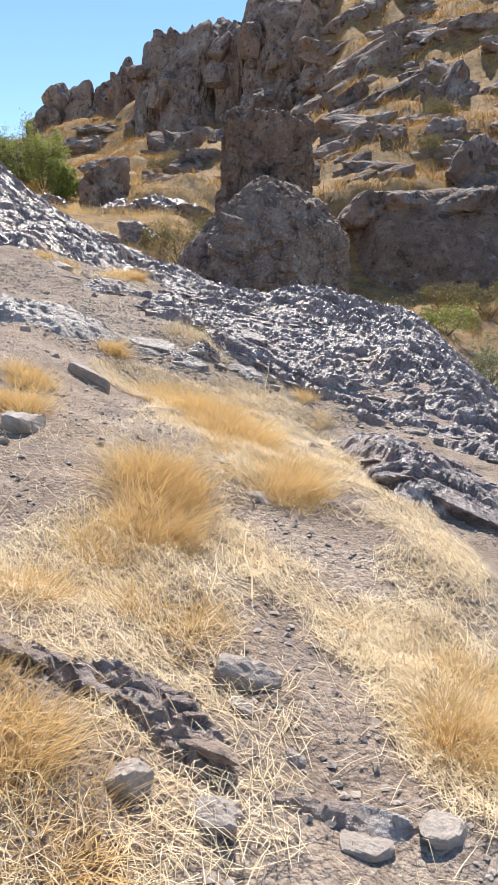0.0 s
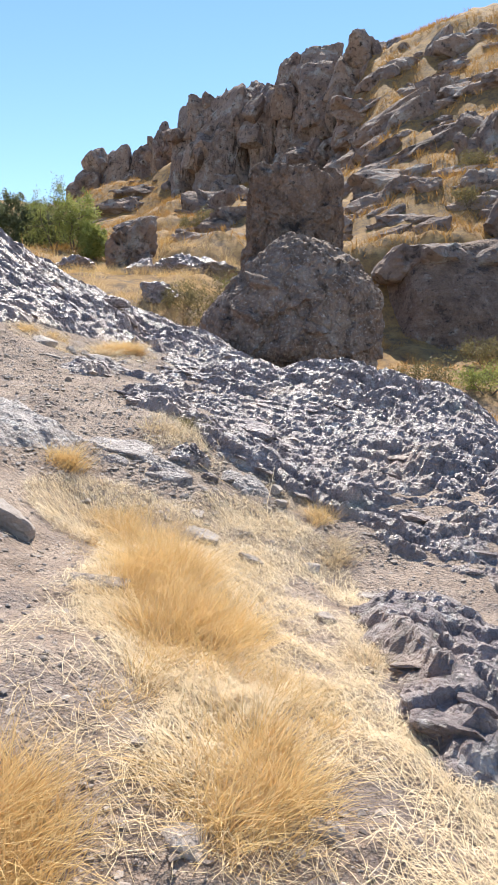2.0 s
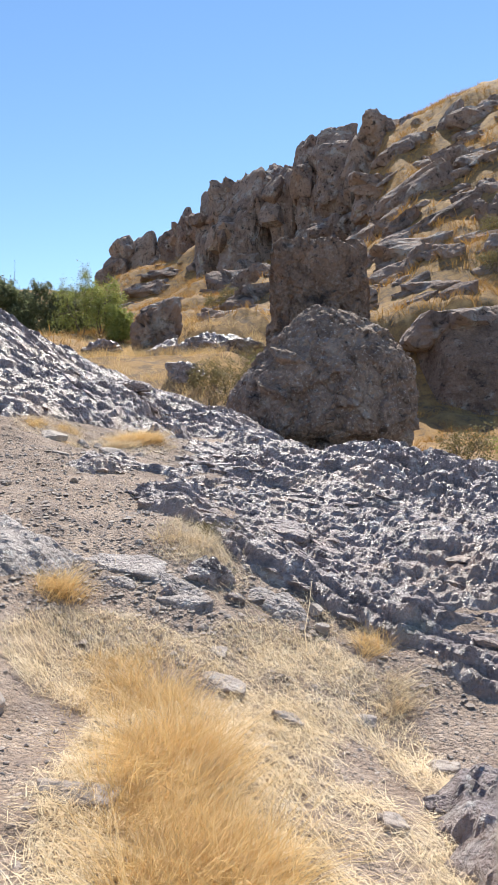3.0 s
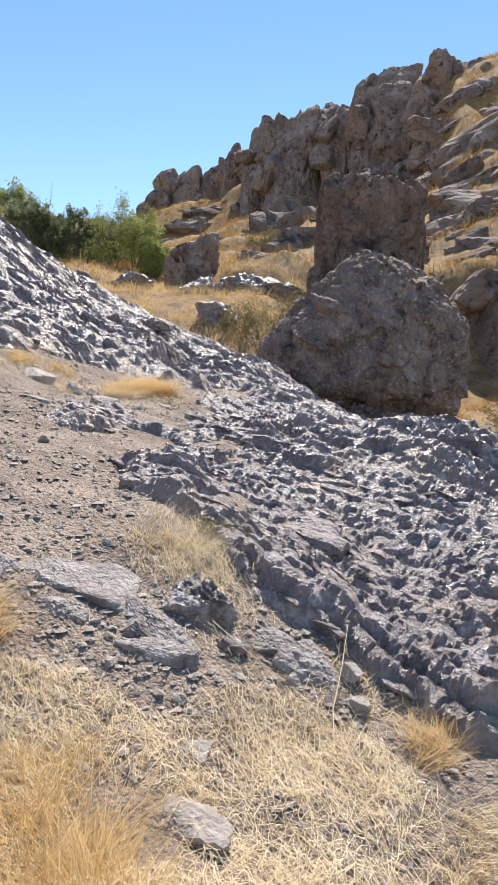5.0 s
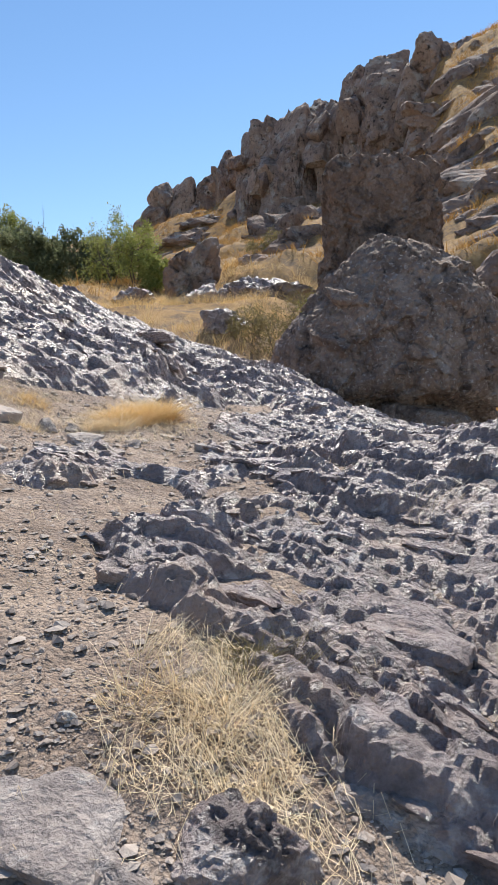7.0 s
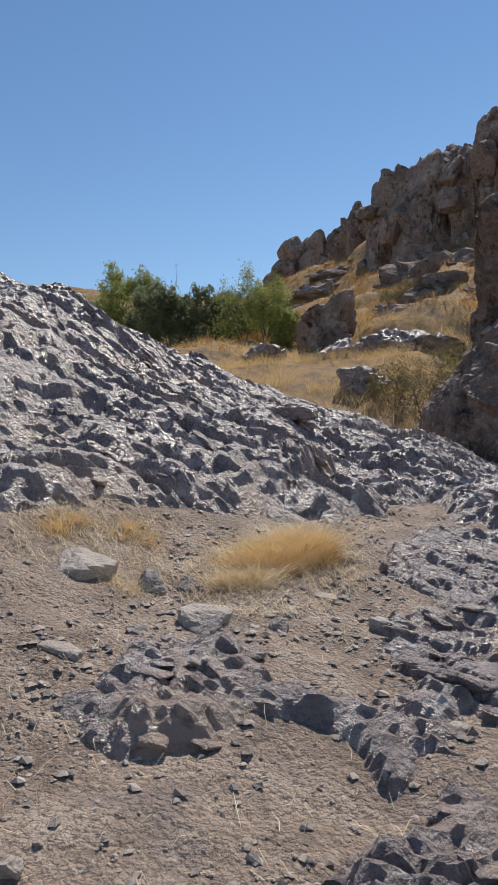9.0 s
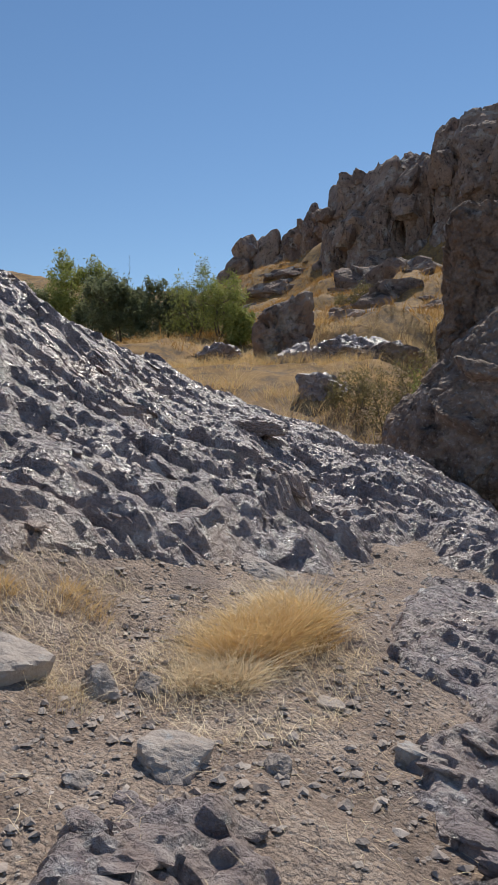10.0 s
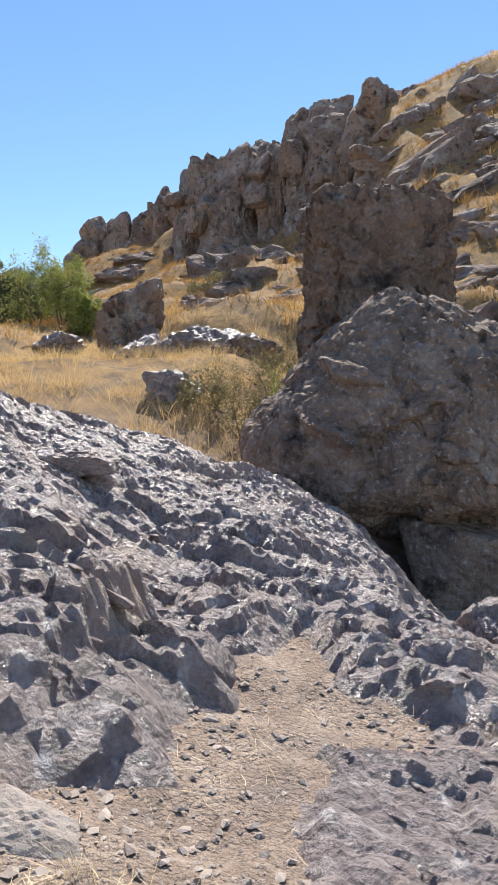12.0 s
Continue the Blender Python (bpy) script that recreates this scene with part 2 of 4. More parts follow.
def blend(xs, table, x, y):
    xs, ys, g = np.array(xs, float), np.array([r[0] for r in table], float), np.array([r[1] for r in table])

    def cell(k, v):
        v = np.clip(v, k[0], k[-1])
        i = np.clip(np.searchsorted(k, v, side="right") - 1, 0, len(k) - 2)
        f = (v - k[i]) / (k[i + 1] - k[i])
        return i, f * f * (3 - 2 * f) * 0.5 + f * 0.5

    i, u = cell(xs, x)
    j, v = cell(ys, y)
    return (g[j, i] * (1 - u) + g[j, i + 1] * u) * (1 - v) + (g[j + 1, i] * (1 - u) + g[j + 1, i + 1] * u) * v


def ease(v):
    v = np.clip(v, 0, 1)
    return v * v * (3 - 2 * v)


def land(x, y):
    """The smooth slope, without rocks."""
    x, y = np.asarray(x, float), np.asarray(y, float)
    w = np.maximum(ease((y - 20) / 3), ease((np.abs(x) - 6) / 4) * np.clip((y - 14) / 6, 0, 1))
    return blend(NEAR_X, NEAR, x, y) * (1 - w) + blend(FAR_X, FAR, x, y) * w


def dirt(x, y):
    """The ground as it lies: slope, hummocks and trodden unevenness."""
    x, y = np.asarray(x, float), np.asarray(y, float)
    far = ease((y - 24) / 12)
    h = land(x, y) + 0.035 * fbm(x * 1.3, y * 1.3, seed=3) + 0.014 * fbm(x * 6, y * 6, seed=5, octaves=4)
    h = h + far * (0.5 * fbm(x * 0.25, y * 0.25, seed=9, octaves=6, gain=0.55))
    return h


def spot(x, y):
    return float(dirt(np.array([x], float), np.array([y], float))[0])


def lie(x, y, reach=0.15):
    """The ground's tilt about x and about y, in degrees."""
    gx, gy = np.array([x + reach, x - reach, x, x], float), np.array([y, y, y + reach, y - reach], float)
    h = land(gx, gy)
    return math.degrees(math.atan2(h[2] - h[3], 2 * reach)), -math.degrees(math.atan2(h[0] - h[1], 2 * reach))


def steps(*spans):
    out = [np.arange(a, b, d) for a, b, d in spans]
    return np.concatenate(out + [np.array([spans[-1][1]])])


gx = steps((-900, -120, 60), (-120, -60, 5), (-60, -10, 0.8), (-10, -4, 0.2), (-4, 3.5, 0.05), (3.5, 14, 0.25), (14, 60, 1.0), (60, 120, 5), (120, 900, 60))
gy = steps((-600, -60, 60), (-60, -4, 4), (-4, 0.4, 0.2), (0.4, 14.5, 0.05), (14.5, 40, 0.22), (40, 140, 0.7), (140, 200, 6), (200, 1100, 60))
X, Y = np.meshgrid(gx, gy)


def sheet(x, y, z, keep=None):
    ny, nx = x.shape
    idx = np.arange(nx * ny).reshape(ny, nx)
    quads = np.stack([idx[:-1, :-1], idx[:-1, 1:], idx[1:, 1:], idx[1:, :-1]], -1).reshape(-1, 4)
    verts = np.stack([x.ravel(), y.ravel(), z.ravel()], 1)
    if keep is not None:
        quads = quads[keep.ravel()[quads].any(1)]
        used = np.unique(quads)
        remap = np.zeros(nx * ny, np.int64)
        remap[used] = np.arange(len(used))
        verts, quads = verts[used], remap[quads]
    return verts, quads


def hillside_material():
    """Dry dirt near by; on the far slopes dry grass lies over it in patches."""
    m = DIRT.copy()
    m.name = "dry_ground"
    n, l = m.node_tree.nodes, m.node_tree.links
    bsdf = n["Principled BSDF"]
    was = bsdf.inputs["Base Color"].links[0].from_socket
    pos = n.new("ShaderNodeNewGeometry").outputs["Position"]
    split = n.new("ShaderNodeSeparateXYZ")
    l.new(pos, split.inputs[0])
    far = n.new("ShaderNodeMapRange")
    far.inputs["From Min"].default_value, far.inputs["From Max"].default_value = 21, 27
    l.new(split.outputs["Y"], far.inputs["Value"])
    t = n.new("ShaderNodeTexNoise")
    t.inputs["Scale"].default_value, t.inputs["Detail"].default_value, t.inputs["Roughness"].default_value = 1.4, 12, 0.8
    l.new(pos, t.inputs["Vector"])
    r = n.new("ShaderNodeValToRGB")
    r.color_ramp.elements[0].position, r.color_ramp.elements[0].color = 0.40, (0.15, 0.105, 0.068, 1)
    r.color_ramp.elements[1].position, r.color_ramp.elements[1].color = 0.53, (0.33, 0.20, 0.082, 1)
    e = r.color_ramp.elements.new(0.7)
    e.color = (0.47, 0.295, 0.12, 1)
    l.new(t.outputs["Fac"], r.inputs["Fac"])
    mix = n.new("ShaderNodeMixRGB")
    l.new(far.outputs["Result"], mix.inputs["Fac"])
    l.new(was, mix.inputs["Color1"])
    l.new(r.outputs["Color"], mix.inputs["Color2"])
    l.new(mix.outputs["Color"], bsdf.inputs["Base Color"])
    return m


GROUND = hillside_material()
tagged(new("ground", mesh_of("ground", *sheet(X, Y, dirt(X, Y)), GROUND, True)), "dry stony dirt slope with trodden path", "ground", kind="structure")

# ---- bedrock ----
SHOULDER = [(-9.5, 9.4), (-3.0, 10.4), (-2.9, 10.65), (-2.64, 11.18), (-2.35, 11.65), (-2.09, 12.15), (-1.72, 12.4), (-1.9, 12.9), (-1.62, 13.15), (-1.6, 13.7), (-1.26, 14.2), (-1.1, 13.6), (-0.6, 13.3), (0.6, 13.3), (0.8, 17.5), (0.3, 19.5), (-1.2, 20.8), (-3.5, 21.2), (-9.5, 21.2)]
SLAB = [(-9.5, 9.4), (-3.1, 10.5), (-2.6, 11.5), (-2.2, 12.3), (-2.08, 12.9), (-2.02, 13.9), (-2.7, 14.4), (-4, 16.5), (-9.5, 18)]
BAND = [(-0.95, 7.97), (-0.62, 7.85), (-0.32, 7.5), (0.1, 7.35), (0.45, 7.0), (0.75, 6.8), (1.25, 6.35), (1.9, 5.6), (2.4, 5.2), (3.0, 8), (3.0, 11), (2.2, 13.5), (0.9, 14.6), (-0.2, 13.8), (-0.9, 13.2), (-1.0, 12.7), (-1.05, 12.0), (-1.1, 11.4), (-1.12, 10.9), (-1.3, 10.3), (-1.0, 10.0), (-1.45, 10.05), (-1.9, 9.85), (-2.05, 9.3), (-1.75, 9.15), (-1.3, 9.4), (-1.12, 9.1), (-1.35, 8.6), (-1.28, 8.2)]
PATCH = [(-2.3, 6.35), (-1.6, 6.4), (-1.2, 6.85), (-1.1, 7.1), (-1.7, 7.25), (-2.5, 7.2)]


def bedrock(name, outline, x0, x1, y0, y1, d, rise, label, steep=0.9, ragged=0.5, slab=None, long=0.62, short=0.27, turn=-0.3, seed=20, lift=0.0, high=0.11, warp=0.10, tilt=0.55, fine=1.0, swell=0.03, spread=0.0, patchy=0.0, mat=None):
    x, y = np.meshgrid(np.arange(x0, x1, d), np.arange(y0, y1, d))
    wx = x + warp * fbm(x * 1.1, y * 1.1, seed=seed) + 0.012 * fbm(x * 9, y * 9, seed=seed + 15, octaves=3)
    wy = y + warp * fbm(x * 1.1, y * 1.1, seed=seed + 9) + 0.012 * fbm(x * 9, y * 9, seed=seed + 16, octaves=3)
    sd = inside(x, y, outline) + ragged * (0.45 * fbm(x * 0.9, y * 0.9, seed=seed + 3) + 0.18 * fbm(x * 4, y * 4, seed=seed + 4)) - 0.05 + spread * ease((x - 0.1) / 0.6) * (y < 14) * ease((y - 7.0) / 1.2)
    rugged = np.clip(0.9 + 0.9 * fbm(x * 0.7, y * 0.7, seed=seed + 14, octaves=3), 0.35, 1.5)
    relief = swell * fbm(x * 0.8, y * 0.8, seed=seed + 30, octaves=3)
    relief = relief + high * rugged * slabs(wx, wy, long, short, turn, seed, tilt)
    relief = relief + 0.45 * high * np.clip(rugged, 0.5, 1.2) * slabs(wx, wy, 0.42 * long, 0.42 * short, turn - 0.2, seed + 40, tilt)
    relief = relief + fine * high * 0.16 * slabs(wx, wy, 0.22 * long, 0.24 * short, turn + 0.15, seed + 80, tilt)
    relief = relief + 0.011 * fbm(x * 15, y * 15, seed=seed + 8, octaves=4, gain=0.6) - 0.8 * high + lift
    relief = relief + 0.09 * spread * ease((x - 0.1) / 0.6) * ease((14 - y) / 1.5) * ease((y - 7.0) / 1.2)
    covered = np.clip(fbm(x * 1.5, y * 1.5, seed=seed + 60, octaves=4) - 0.05, 0, 1) * ease((0.6 - x) / 1.2) + np.clip(fbm(x * 1.1, y * 1.1, seed=seed + 61, octaves=4) - 0.35, 0, 1)
    body = np.minimum(steep * sd, rise) - patchy * covered
    z = land(x, y) + body + relief * np.clip(0.6 + 1.4 * sd, 0.25, 1)
    if slab:
        s = inside(x, y, slab) + 0.05 * fbm(x * 3, y * 3, seed=seed + 2)
        z = z + np.clip(s * 3.0, 0, 0.26 * ease((y - 11.8) / 1.7)) * ease((x + 3.3) / 1.0)
    keep = z > dirt(x, y) - 0.05
    return tagged(new(name, mesh_of(name, *sheet(x, y, z, keep), mat or ROCK)), label, "rock outcrop")


shoulder_rock = bedrock("rock_outcrop", SHOULDER, -9.5, 1.0, 9.3, 21.4, 0.027, 0.08, "purple-grey bedrock shoulder rising beside the path", slab=SLAB, turn=0.4, ragged=0.16, lift=0.05, high=0.085, long=0.6, short=0.2, warp=0.25, swell=0.09, fine=2.0, tilt=0.4)
band_rock = bedrock("rock_outcrop", BAND, -2.6, 3.4, 3.4, 15.0, 0.019, 0.07, "jagged dark bedrock ledges cropping out of the dirt slope", seed=50, ragged=0.3, warp=0.15, spread=0.7, lift=0.018, long=0.4, short=0.165, high=0.08, fine=2.0, patchy=0.10, tilt=0.35)
LEDGE = [(-0.75, 1.6), (-0.3, 1.5), (-0.1, 1.42), (-0.02, 1.55), (-0.12, 1.75), (-0.75, 1.85)]
step_rock = bedrock("rock_outcrop", LEDGE, -0.95, 0.1, 1.3, 2.0, 0.008, 0.05, "broken purple-grey ledge breaking through the dirt", seed=95, long=0.22, short=0.11, ragged=0.1, high=0.08, lift=0.02, swell=0.01, fine=2.6)
BLOCK = [(0.74, 5.85), (0.6, 5.5), (0.58, 5.0), (0.66, 4.6), (0.8, 3.9), (1.5, 3.9), (2.0, 4.9), (1.5, 5.5), (1.1, 5.8)]
block_rock = bedrock("rock_outcrop", BLOCK, 0.3, 2.4, 3.6, 6.2, 0.018, 0.12, "dark block of bedrock standing out of the straw", seed=160, long=0.55, short=0.3, ragged=0.15, high=0.11, fine=1.6, tilt=0.35)
PALE = [(-1.3, 11.3), (-0.3, 11.0), (0.4, 12.5), (-0.4, 13.3), (-1.3, 12.95), (-1.18, 12.2)]
pale_rock = bedrock("rock_outcrop", PALE, -1.7, 0.6, 11.0, 13.4, 0.014, 0.05, "pale flat bedrock slab beside the trodden path", seed=120, long=0.7, short=0.24, ragged=0.3, turn=-0.4, lift=0.04, high=0.07, fine=1.5)
LIP = [(-0.08, 1.38), (0.3, 1.36), (0.52, 1.42), (0.36, 1.56), (0.0, 1.54)]
bedrock("rock_outcrop", LIP, -0.25, 0.7, 1.25, 1.7, 0.008, 0.04, "low dark ledge crossing the dirt path", seed=140, long=0.2, short=0.08, ragged=0.08, high=0.045, lift=0.01, swell=0.01)
bedrock("rock_outcrop", PATCH, -3.0, -1.0, 6.2, 7.6, 0.02, 0.10, "pale weathered bedrock patch in the dirt", seed=80, long=0.5, short=0.25, lift=0.05, high=0.07, fine=1.6, ragged=0.2, mat=GREY_ROCK)


# ---- loose rocks ----
ICO = {}


def ico(level):
    if level not in ICO:
        bm = bmesh.new()
        bmesh.ops.create_icosphere(bm, subdivisions=level, radius=1)
        bm.verts.ensure_lookup_table()
        ICO[level] = (np.array([v.co[:] for v in bm.verts]), np.array([[v.index for v in f.verts] for f in bm.faces]))
        bm.free()
    return ICO[level]


def blocks(x, y, z, seed):
    """Random height for each cell of a broken rock mass."""
    ix, iy, iz = np.floor(x), np.floor(y), np.floor(z)
    best, out = np.full(x.shape, 9.0), np.zeros(x.shape)
    for a in (-1, 0, 1):
        for b in (-1, 0, 1):
            for c in (-1, 0, 1):
                u, v, w = ix + a, iy + b, iz + c
                d = (u + lattice_hash(u, v, w, seed) - x) ** 2 + (v + lattice_hash(u, v, w, seed + 1) - y) ** 2 + (w + lattice_hash(u, v, w, seed + 2) - z) ** 2
                near = d < best
                best, out = np.where(near, d, best), np.where(near, lattice_hash(u, v, w, seed + 3), out)
    return out


def rock_mesh(seed, size, level, mat, planes=None, faces=13, rough=0.05, grain=2.0, smooth=False, craggy=0.0, pits=0.0, sharp=18):
    """A faceted rock: the common inside of some planes, with rounded edges and a rough skin. size: half extents."""
    rng = np.random.RandomState(seed)
    ways, tris = ico(level)
    if planes is None:
        n = rng.normal(size=(faces, 3))
        n /= np.linalg.norm(n, axis=1)[:, None]
        n = np.concatenate([n, np.eye(3), -np.eye(3)])
        d = np.concatenate([rng.uniform(0.7, 1.0, faces), rng.uniform(0.95, 1.25, 6)])
    else:
        n = np.array([p[0] for p in planes], float)
        d = np.array([p[1] for p in planes], float) / np.linalg.norm(n, axis=1)
        n /= np.linalg.norm(n, axis=1)[:, None]
    reach = np.maximum(ways @ n.T, 1e-3) / d
    r = 1.0 / (np.sum(reach ** sharp, 1) ** (1 / sharp))
    v = ways * r[:, None] * np.array(size)
    s = min(size)
    q = v / s * grain + seed * 3.7
    push = fbm(q[:, 0], q[:, 1], q[:, 2], 5, seed, 0.55)
    crack = 1 - np.abs(fbm(q[:, 0] * 0.9, q[:, 1] * 0.9, q[:, 2] * 0.5, 4, seed + 30))
    push = push - 1.2 * np.clip(crack - 0.82, 0, 1) * 5
    out = push * rough
    if craggy:
        w = q * 0.85 + 0.35 * np.stack([perlin(q[:, 0] * 2, q[:, 1] * 2, q[:, 2] * 2, seed + k) for k in (1, 2, 3)], 1)
        out = out + craggy * (blocks(w[:, 0], w[:, 1], w[:, 2] * 0.7, seed) - 0.6) + 0.4 * craggy * (blocks(w[:, 0] * 2.3, w[:, 1] * 2.3, w[:, 2] * 1.7, seed + 9) - 0.5)
    v = v + ways * (out * s)[:, None]
    if pits:
        f = v * 7.5 + seed
        skin = 0.6 * fbm(f[:, 0] * 0.5, f[:, 1] * 0.5, f[:, 2] * 0.5, 4, seed + 70, 0.6) + 0.5 * blocks(f[:, 0], f[:, 1], f[:, 2], seed + 80)
        line = np.abs(fbm(f[:, 0] * 0.09, f[:, 1] * 0.09, f[:, 2] * 0.075, 4, seed + 90))
        gap = np.clip(1 - line / 0.055, 0, 1) * ease(perlin(f[:, 0] * 0.07, f[:, 1] * 0.07, f[:, 2] * 0.07, seed + 95) * 2 + 0.6)
        v = v + ways * (pits * skin - 0.22 * gap)[:, None]
    return mesh_of("rock", v, tris, mat, smooth)


def rock(name, x, y, z, size, seed, level, mat, label, category="rock", turn=0.0, **k):
    ob = new(name, rock_mesh(seed, size, level, mat, **k))
    ob.matrix_world = pose(x, y, z, 0, 0, turn)
    return tagged(ob, label, category)


# the great boulder and the pillar behind it
BOULDER_PLANES = [((-0.70, -0.1, 0.71), 2.2), ((0.1, 0, 1), 2.75), ((0.75, -0.1, 0.66), 2.5), ((0.3, 0.0, 0.95), 2.68), ((1, 0, -0.1), 2.3), ((-1, 0, -0.25), 2.55), ((0.1, -1, 0.28), 2.1), ((-0.45, -0.9, 0.1), 2.1), ((0.6, -0.8, 0.1), 2.3), ((0.0, -0.45, -0.9), 1.5), ((-0.35, -0.8, 0.5), 2.05), ((0.35, -0.7, 0.62), 2.5), ((0, 1, 0), 2), ((0, 0, -1), 2.9)]
great_boulder = rock("boulder", 0.5, 22.4, 2.6, (1, 1, 1), 4, 7, BOULDER, "huge grey-brown conglomerate boulder with black stains", "boulder", planes=BOULDER_PLANES, rough=0.06, grain=1.3, craggy=0.2, pits=0.035)
PILLAR_PLANES = [((-1, 0, 0.12), 1.45), ((1, 0, -0.06), 1.42), ((0, -1, 0.05), 1.2), ((0, 1, 0), 1.3), ((0.06, 0, 1), 2.3), ((-0.6, 0, 0.8), 2.55), ((0.75, -0.3, 0.6), 2.45), ((0.6, -0.8, 0), 1.55), ((-0.6, -0.8, 0), 1.5), ((-0.9, -0.1, -0.45), 1.75), ((0, 0, -1), 3)]
rock("rock_pillar", 0.5, 24.9, 5.3, (1, 1, 1), 11, 7, PILLAR, "tall square reddish-brown rock pillar behind the boulder", "rock", planes=PILLAR_PLANES, rough=0.065, grain=1.6, craggy=0.22, pits=0.045)


# lit ledges down the boulder's flank and the block at its toe
for k, (x, y, z, w, h, turn) in enumerate([(-1.75, -1.0, -0.35, 0.75, 0.3, -18), (-2.15, -0.9, -0.95, 0.7, 0.3, -25), (-1.2, -1.35, 0.55, 0.6, 0.26, -20), (-0.75, -1.3, 1.25, 0.6, 0.24, -12), (-2.75, -0.8, -1.55, 0.55, 0.36, 10)]):
    part("ledge", rock_mesh(660 + k, (w, 0.8 * w, h), 5, BOULDER, faces=11, rough=0.06, craggy=0.2), great_boulder).matrix_basis = pose(x, y, z, 0, 28, turn)


# cliffs along the hill: centre, foot and top, width
def cliff(x, y, foot, top, width, seed, deep=0.7, level=5, mat=None, pieces=11, craggy=0.2):
    """A jointed cliff: a body with blocks split off its face and top."""
    h, rng = top - foot, np.random.RandomState(seed)
    mat = mat or CLIFF
    body = rock("cliff_rock", x, y, foot + 0.40 * h, (0.52 * width, deep * width, 0.54 * h), seed, level, mat, "weathered brown cliff rock on the dry hillside", "cliff", faces=13, rough=0.06, grain=1.7, craggy=craggy)
    for k in range(pieces):
        f = (k + rng.uniform(0.0, 1.0)) / pieces * 2 - 1
        bw, bh = width * rng.uniform(0.13, 0.32), min(h, 1.6 * width) * rng.uniform(0.10, 0.30)
        up = rng.uniform(-0.45, 0.42) * (1 - 0.45 * f * f)
        ob = part("block", rock_mesh(seed * 20 + k, (bw, bw * rng.uniform(0.7, 1.1), bh), level - 2 + (mat is PILLAR), mat, faces=10, rough=0.07, grain=1.6, craggy=0.2), body)
        ob.matrix_basis = pose(f * 0.46 * width, -deep * width * rng.uniform(0.4, 0.8) * (1 - 0.35 * abs(f)), min(up * h, 0.5 * h - 0.8 * bh), rng.uniform(-25, 25), rng.uniform(-30, 30), rng.uniform(-60, 60))


cliff(-26.2, 118, 25.5, 35, 6.0, 31, pieces=2)
cliff(-30.2, 118, 25, 31.8, 5.0, 32, pieces=2)
cliff(-21, 115, 28, 35.4, 4.2, 33, pieces=3)
cliff(-17.2, 110, 27, 36, 3.6, 34)
cliff(-12.5, 100, 20, 36.4, 4.8, 35, level=5)
cliff(-7.4, 96, 19, 34, 6.8, 86, level=5)
cliff(-9.8, 99, 28, 36.2, 4.0, 56)
cliff(-5.8, 99, 28, 36.4, 4.0, 57)
cliff(-3.4, 97, 26, 38.4, 4.0, 37)
cliff(-1.6, 93, 22, 36.4, 4.6, 38, level=5)
cliff(1.9, 90, 21, 36.2, 4.6, 39, level=5)
cliff(6.3, 85, 25, 34.2, 7.0, 90, pieces=6)
cliff(4.2, 88, 28, 36.6, 4.4, 58)
cliff(0.6, 92, 28, 37.4, 4.0, 59)
cliff(9.1, 82, 30, 34.6, 4.6, 41)
cliff(11.2, 80, 27, 34.4, 4.2, 42)
cliff(15.6, 75, 25, 32.2, 4.6, 43)
cliff(-4.5, 75, 13.5, 18.6, 8.0, 44)
cliff(7.4, 72, 21, 25.2, 5.4, 45)
cliff(12.2, 64, 18, 23.6, 4.6, 46)
cliff(8, 60, 15, 18.8, 4.0, 47)
cliff(13.2, 55, 14, 19.4, 4.2, 48)
cliff(12.5, 50, 11.5, 16.7, 2.8, 49)
cliff(6.7, 46, 8.5, 12, 2.8, 50)
cliff(10.7, 44, 9, 12.6, 2.8, 51)
cliff(11.2, 38, 6, 9.8, 3.2, 52)
cliff(3, 78, 19, 24, 4.4, 53)
cliff(1, 62, 12, 15.5, 4.0, 54)
# the shaded bank across the gully
BANK_PLANES = [((-1, -0.5, 0.2), 6.2), ((1, 0, 0), 9), ((-0.12, -0.12, 1), 3.9), ((0.08, -0.82, 0.55), 2.5), ((-0.1, -0.95, 0.15), 3.0), ((0, 1, 0), 3), ((0, 0, -1), 5)]
bank = rock("earth_bank", 10.4, 35.5, 3.4, (1, 1, 1), 63, 6, PILLAR, "steep shaded brown bank of rock and earth across the gully", "bank", planes=BANK_PLANES, rough=0.03, grain=1.0, craggy=0.05)
for k, (x, y, z, w, h) in enumerate([(-5.0, -0.4, 2.5, 1.6, 0.8), (-2.9, -0.2, 2.9, 2.1, 0.8), (-0.2, -0.1, 3.1, 1.7, 0.7), (2.4, 0.0, 3.3, 2.2, 0.9), (5.0, 0.0, 3.6, 2.0, 0.9)]):
    part("ledge", rock_mesh(640 + k, (w, 0.7 * w, h), 4, CLIFF, faces=11, rough=0.07, craggy=0.2), bank).matrix_basis = pose(x, y, z, 0, 0, 30 * k)


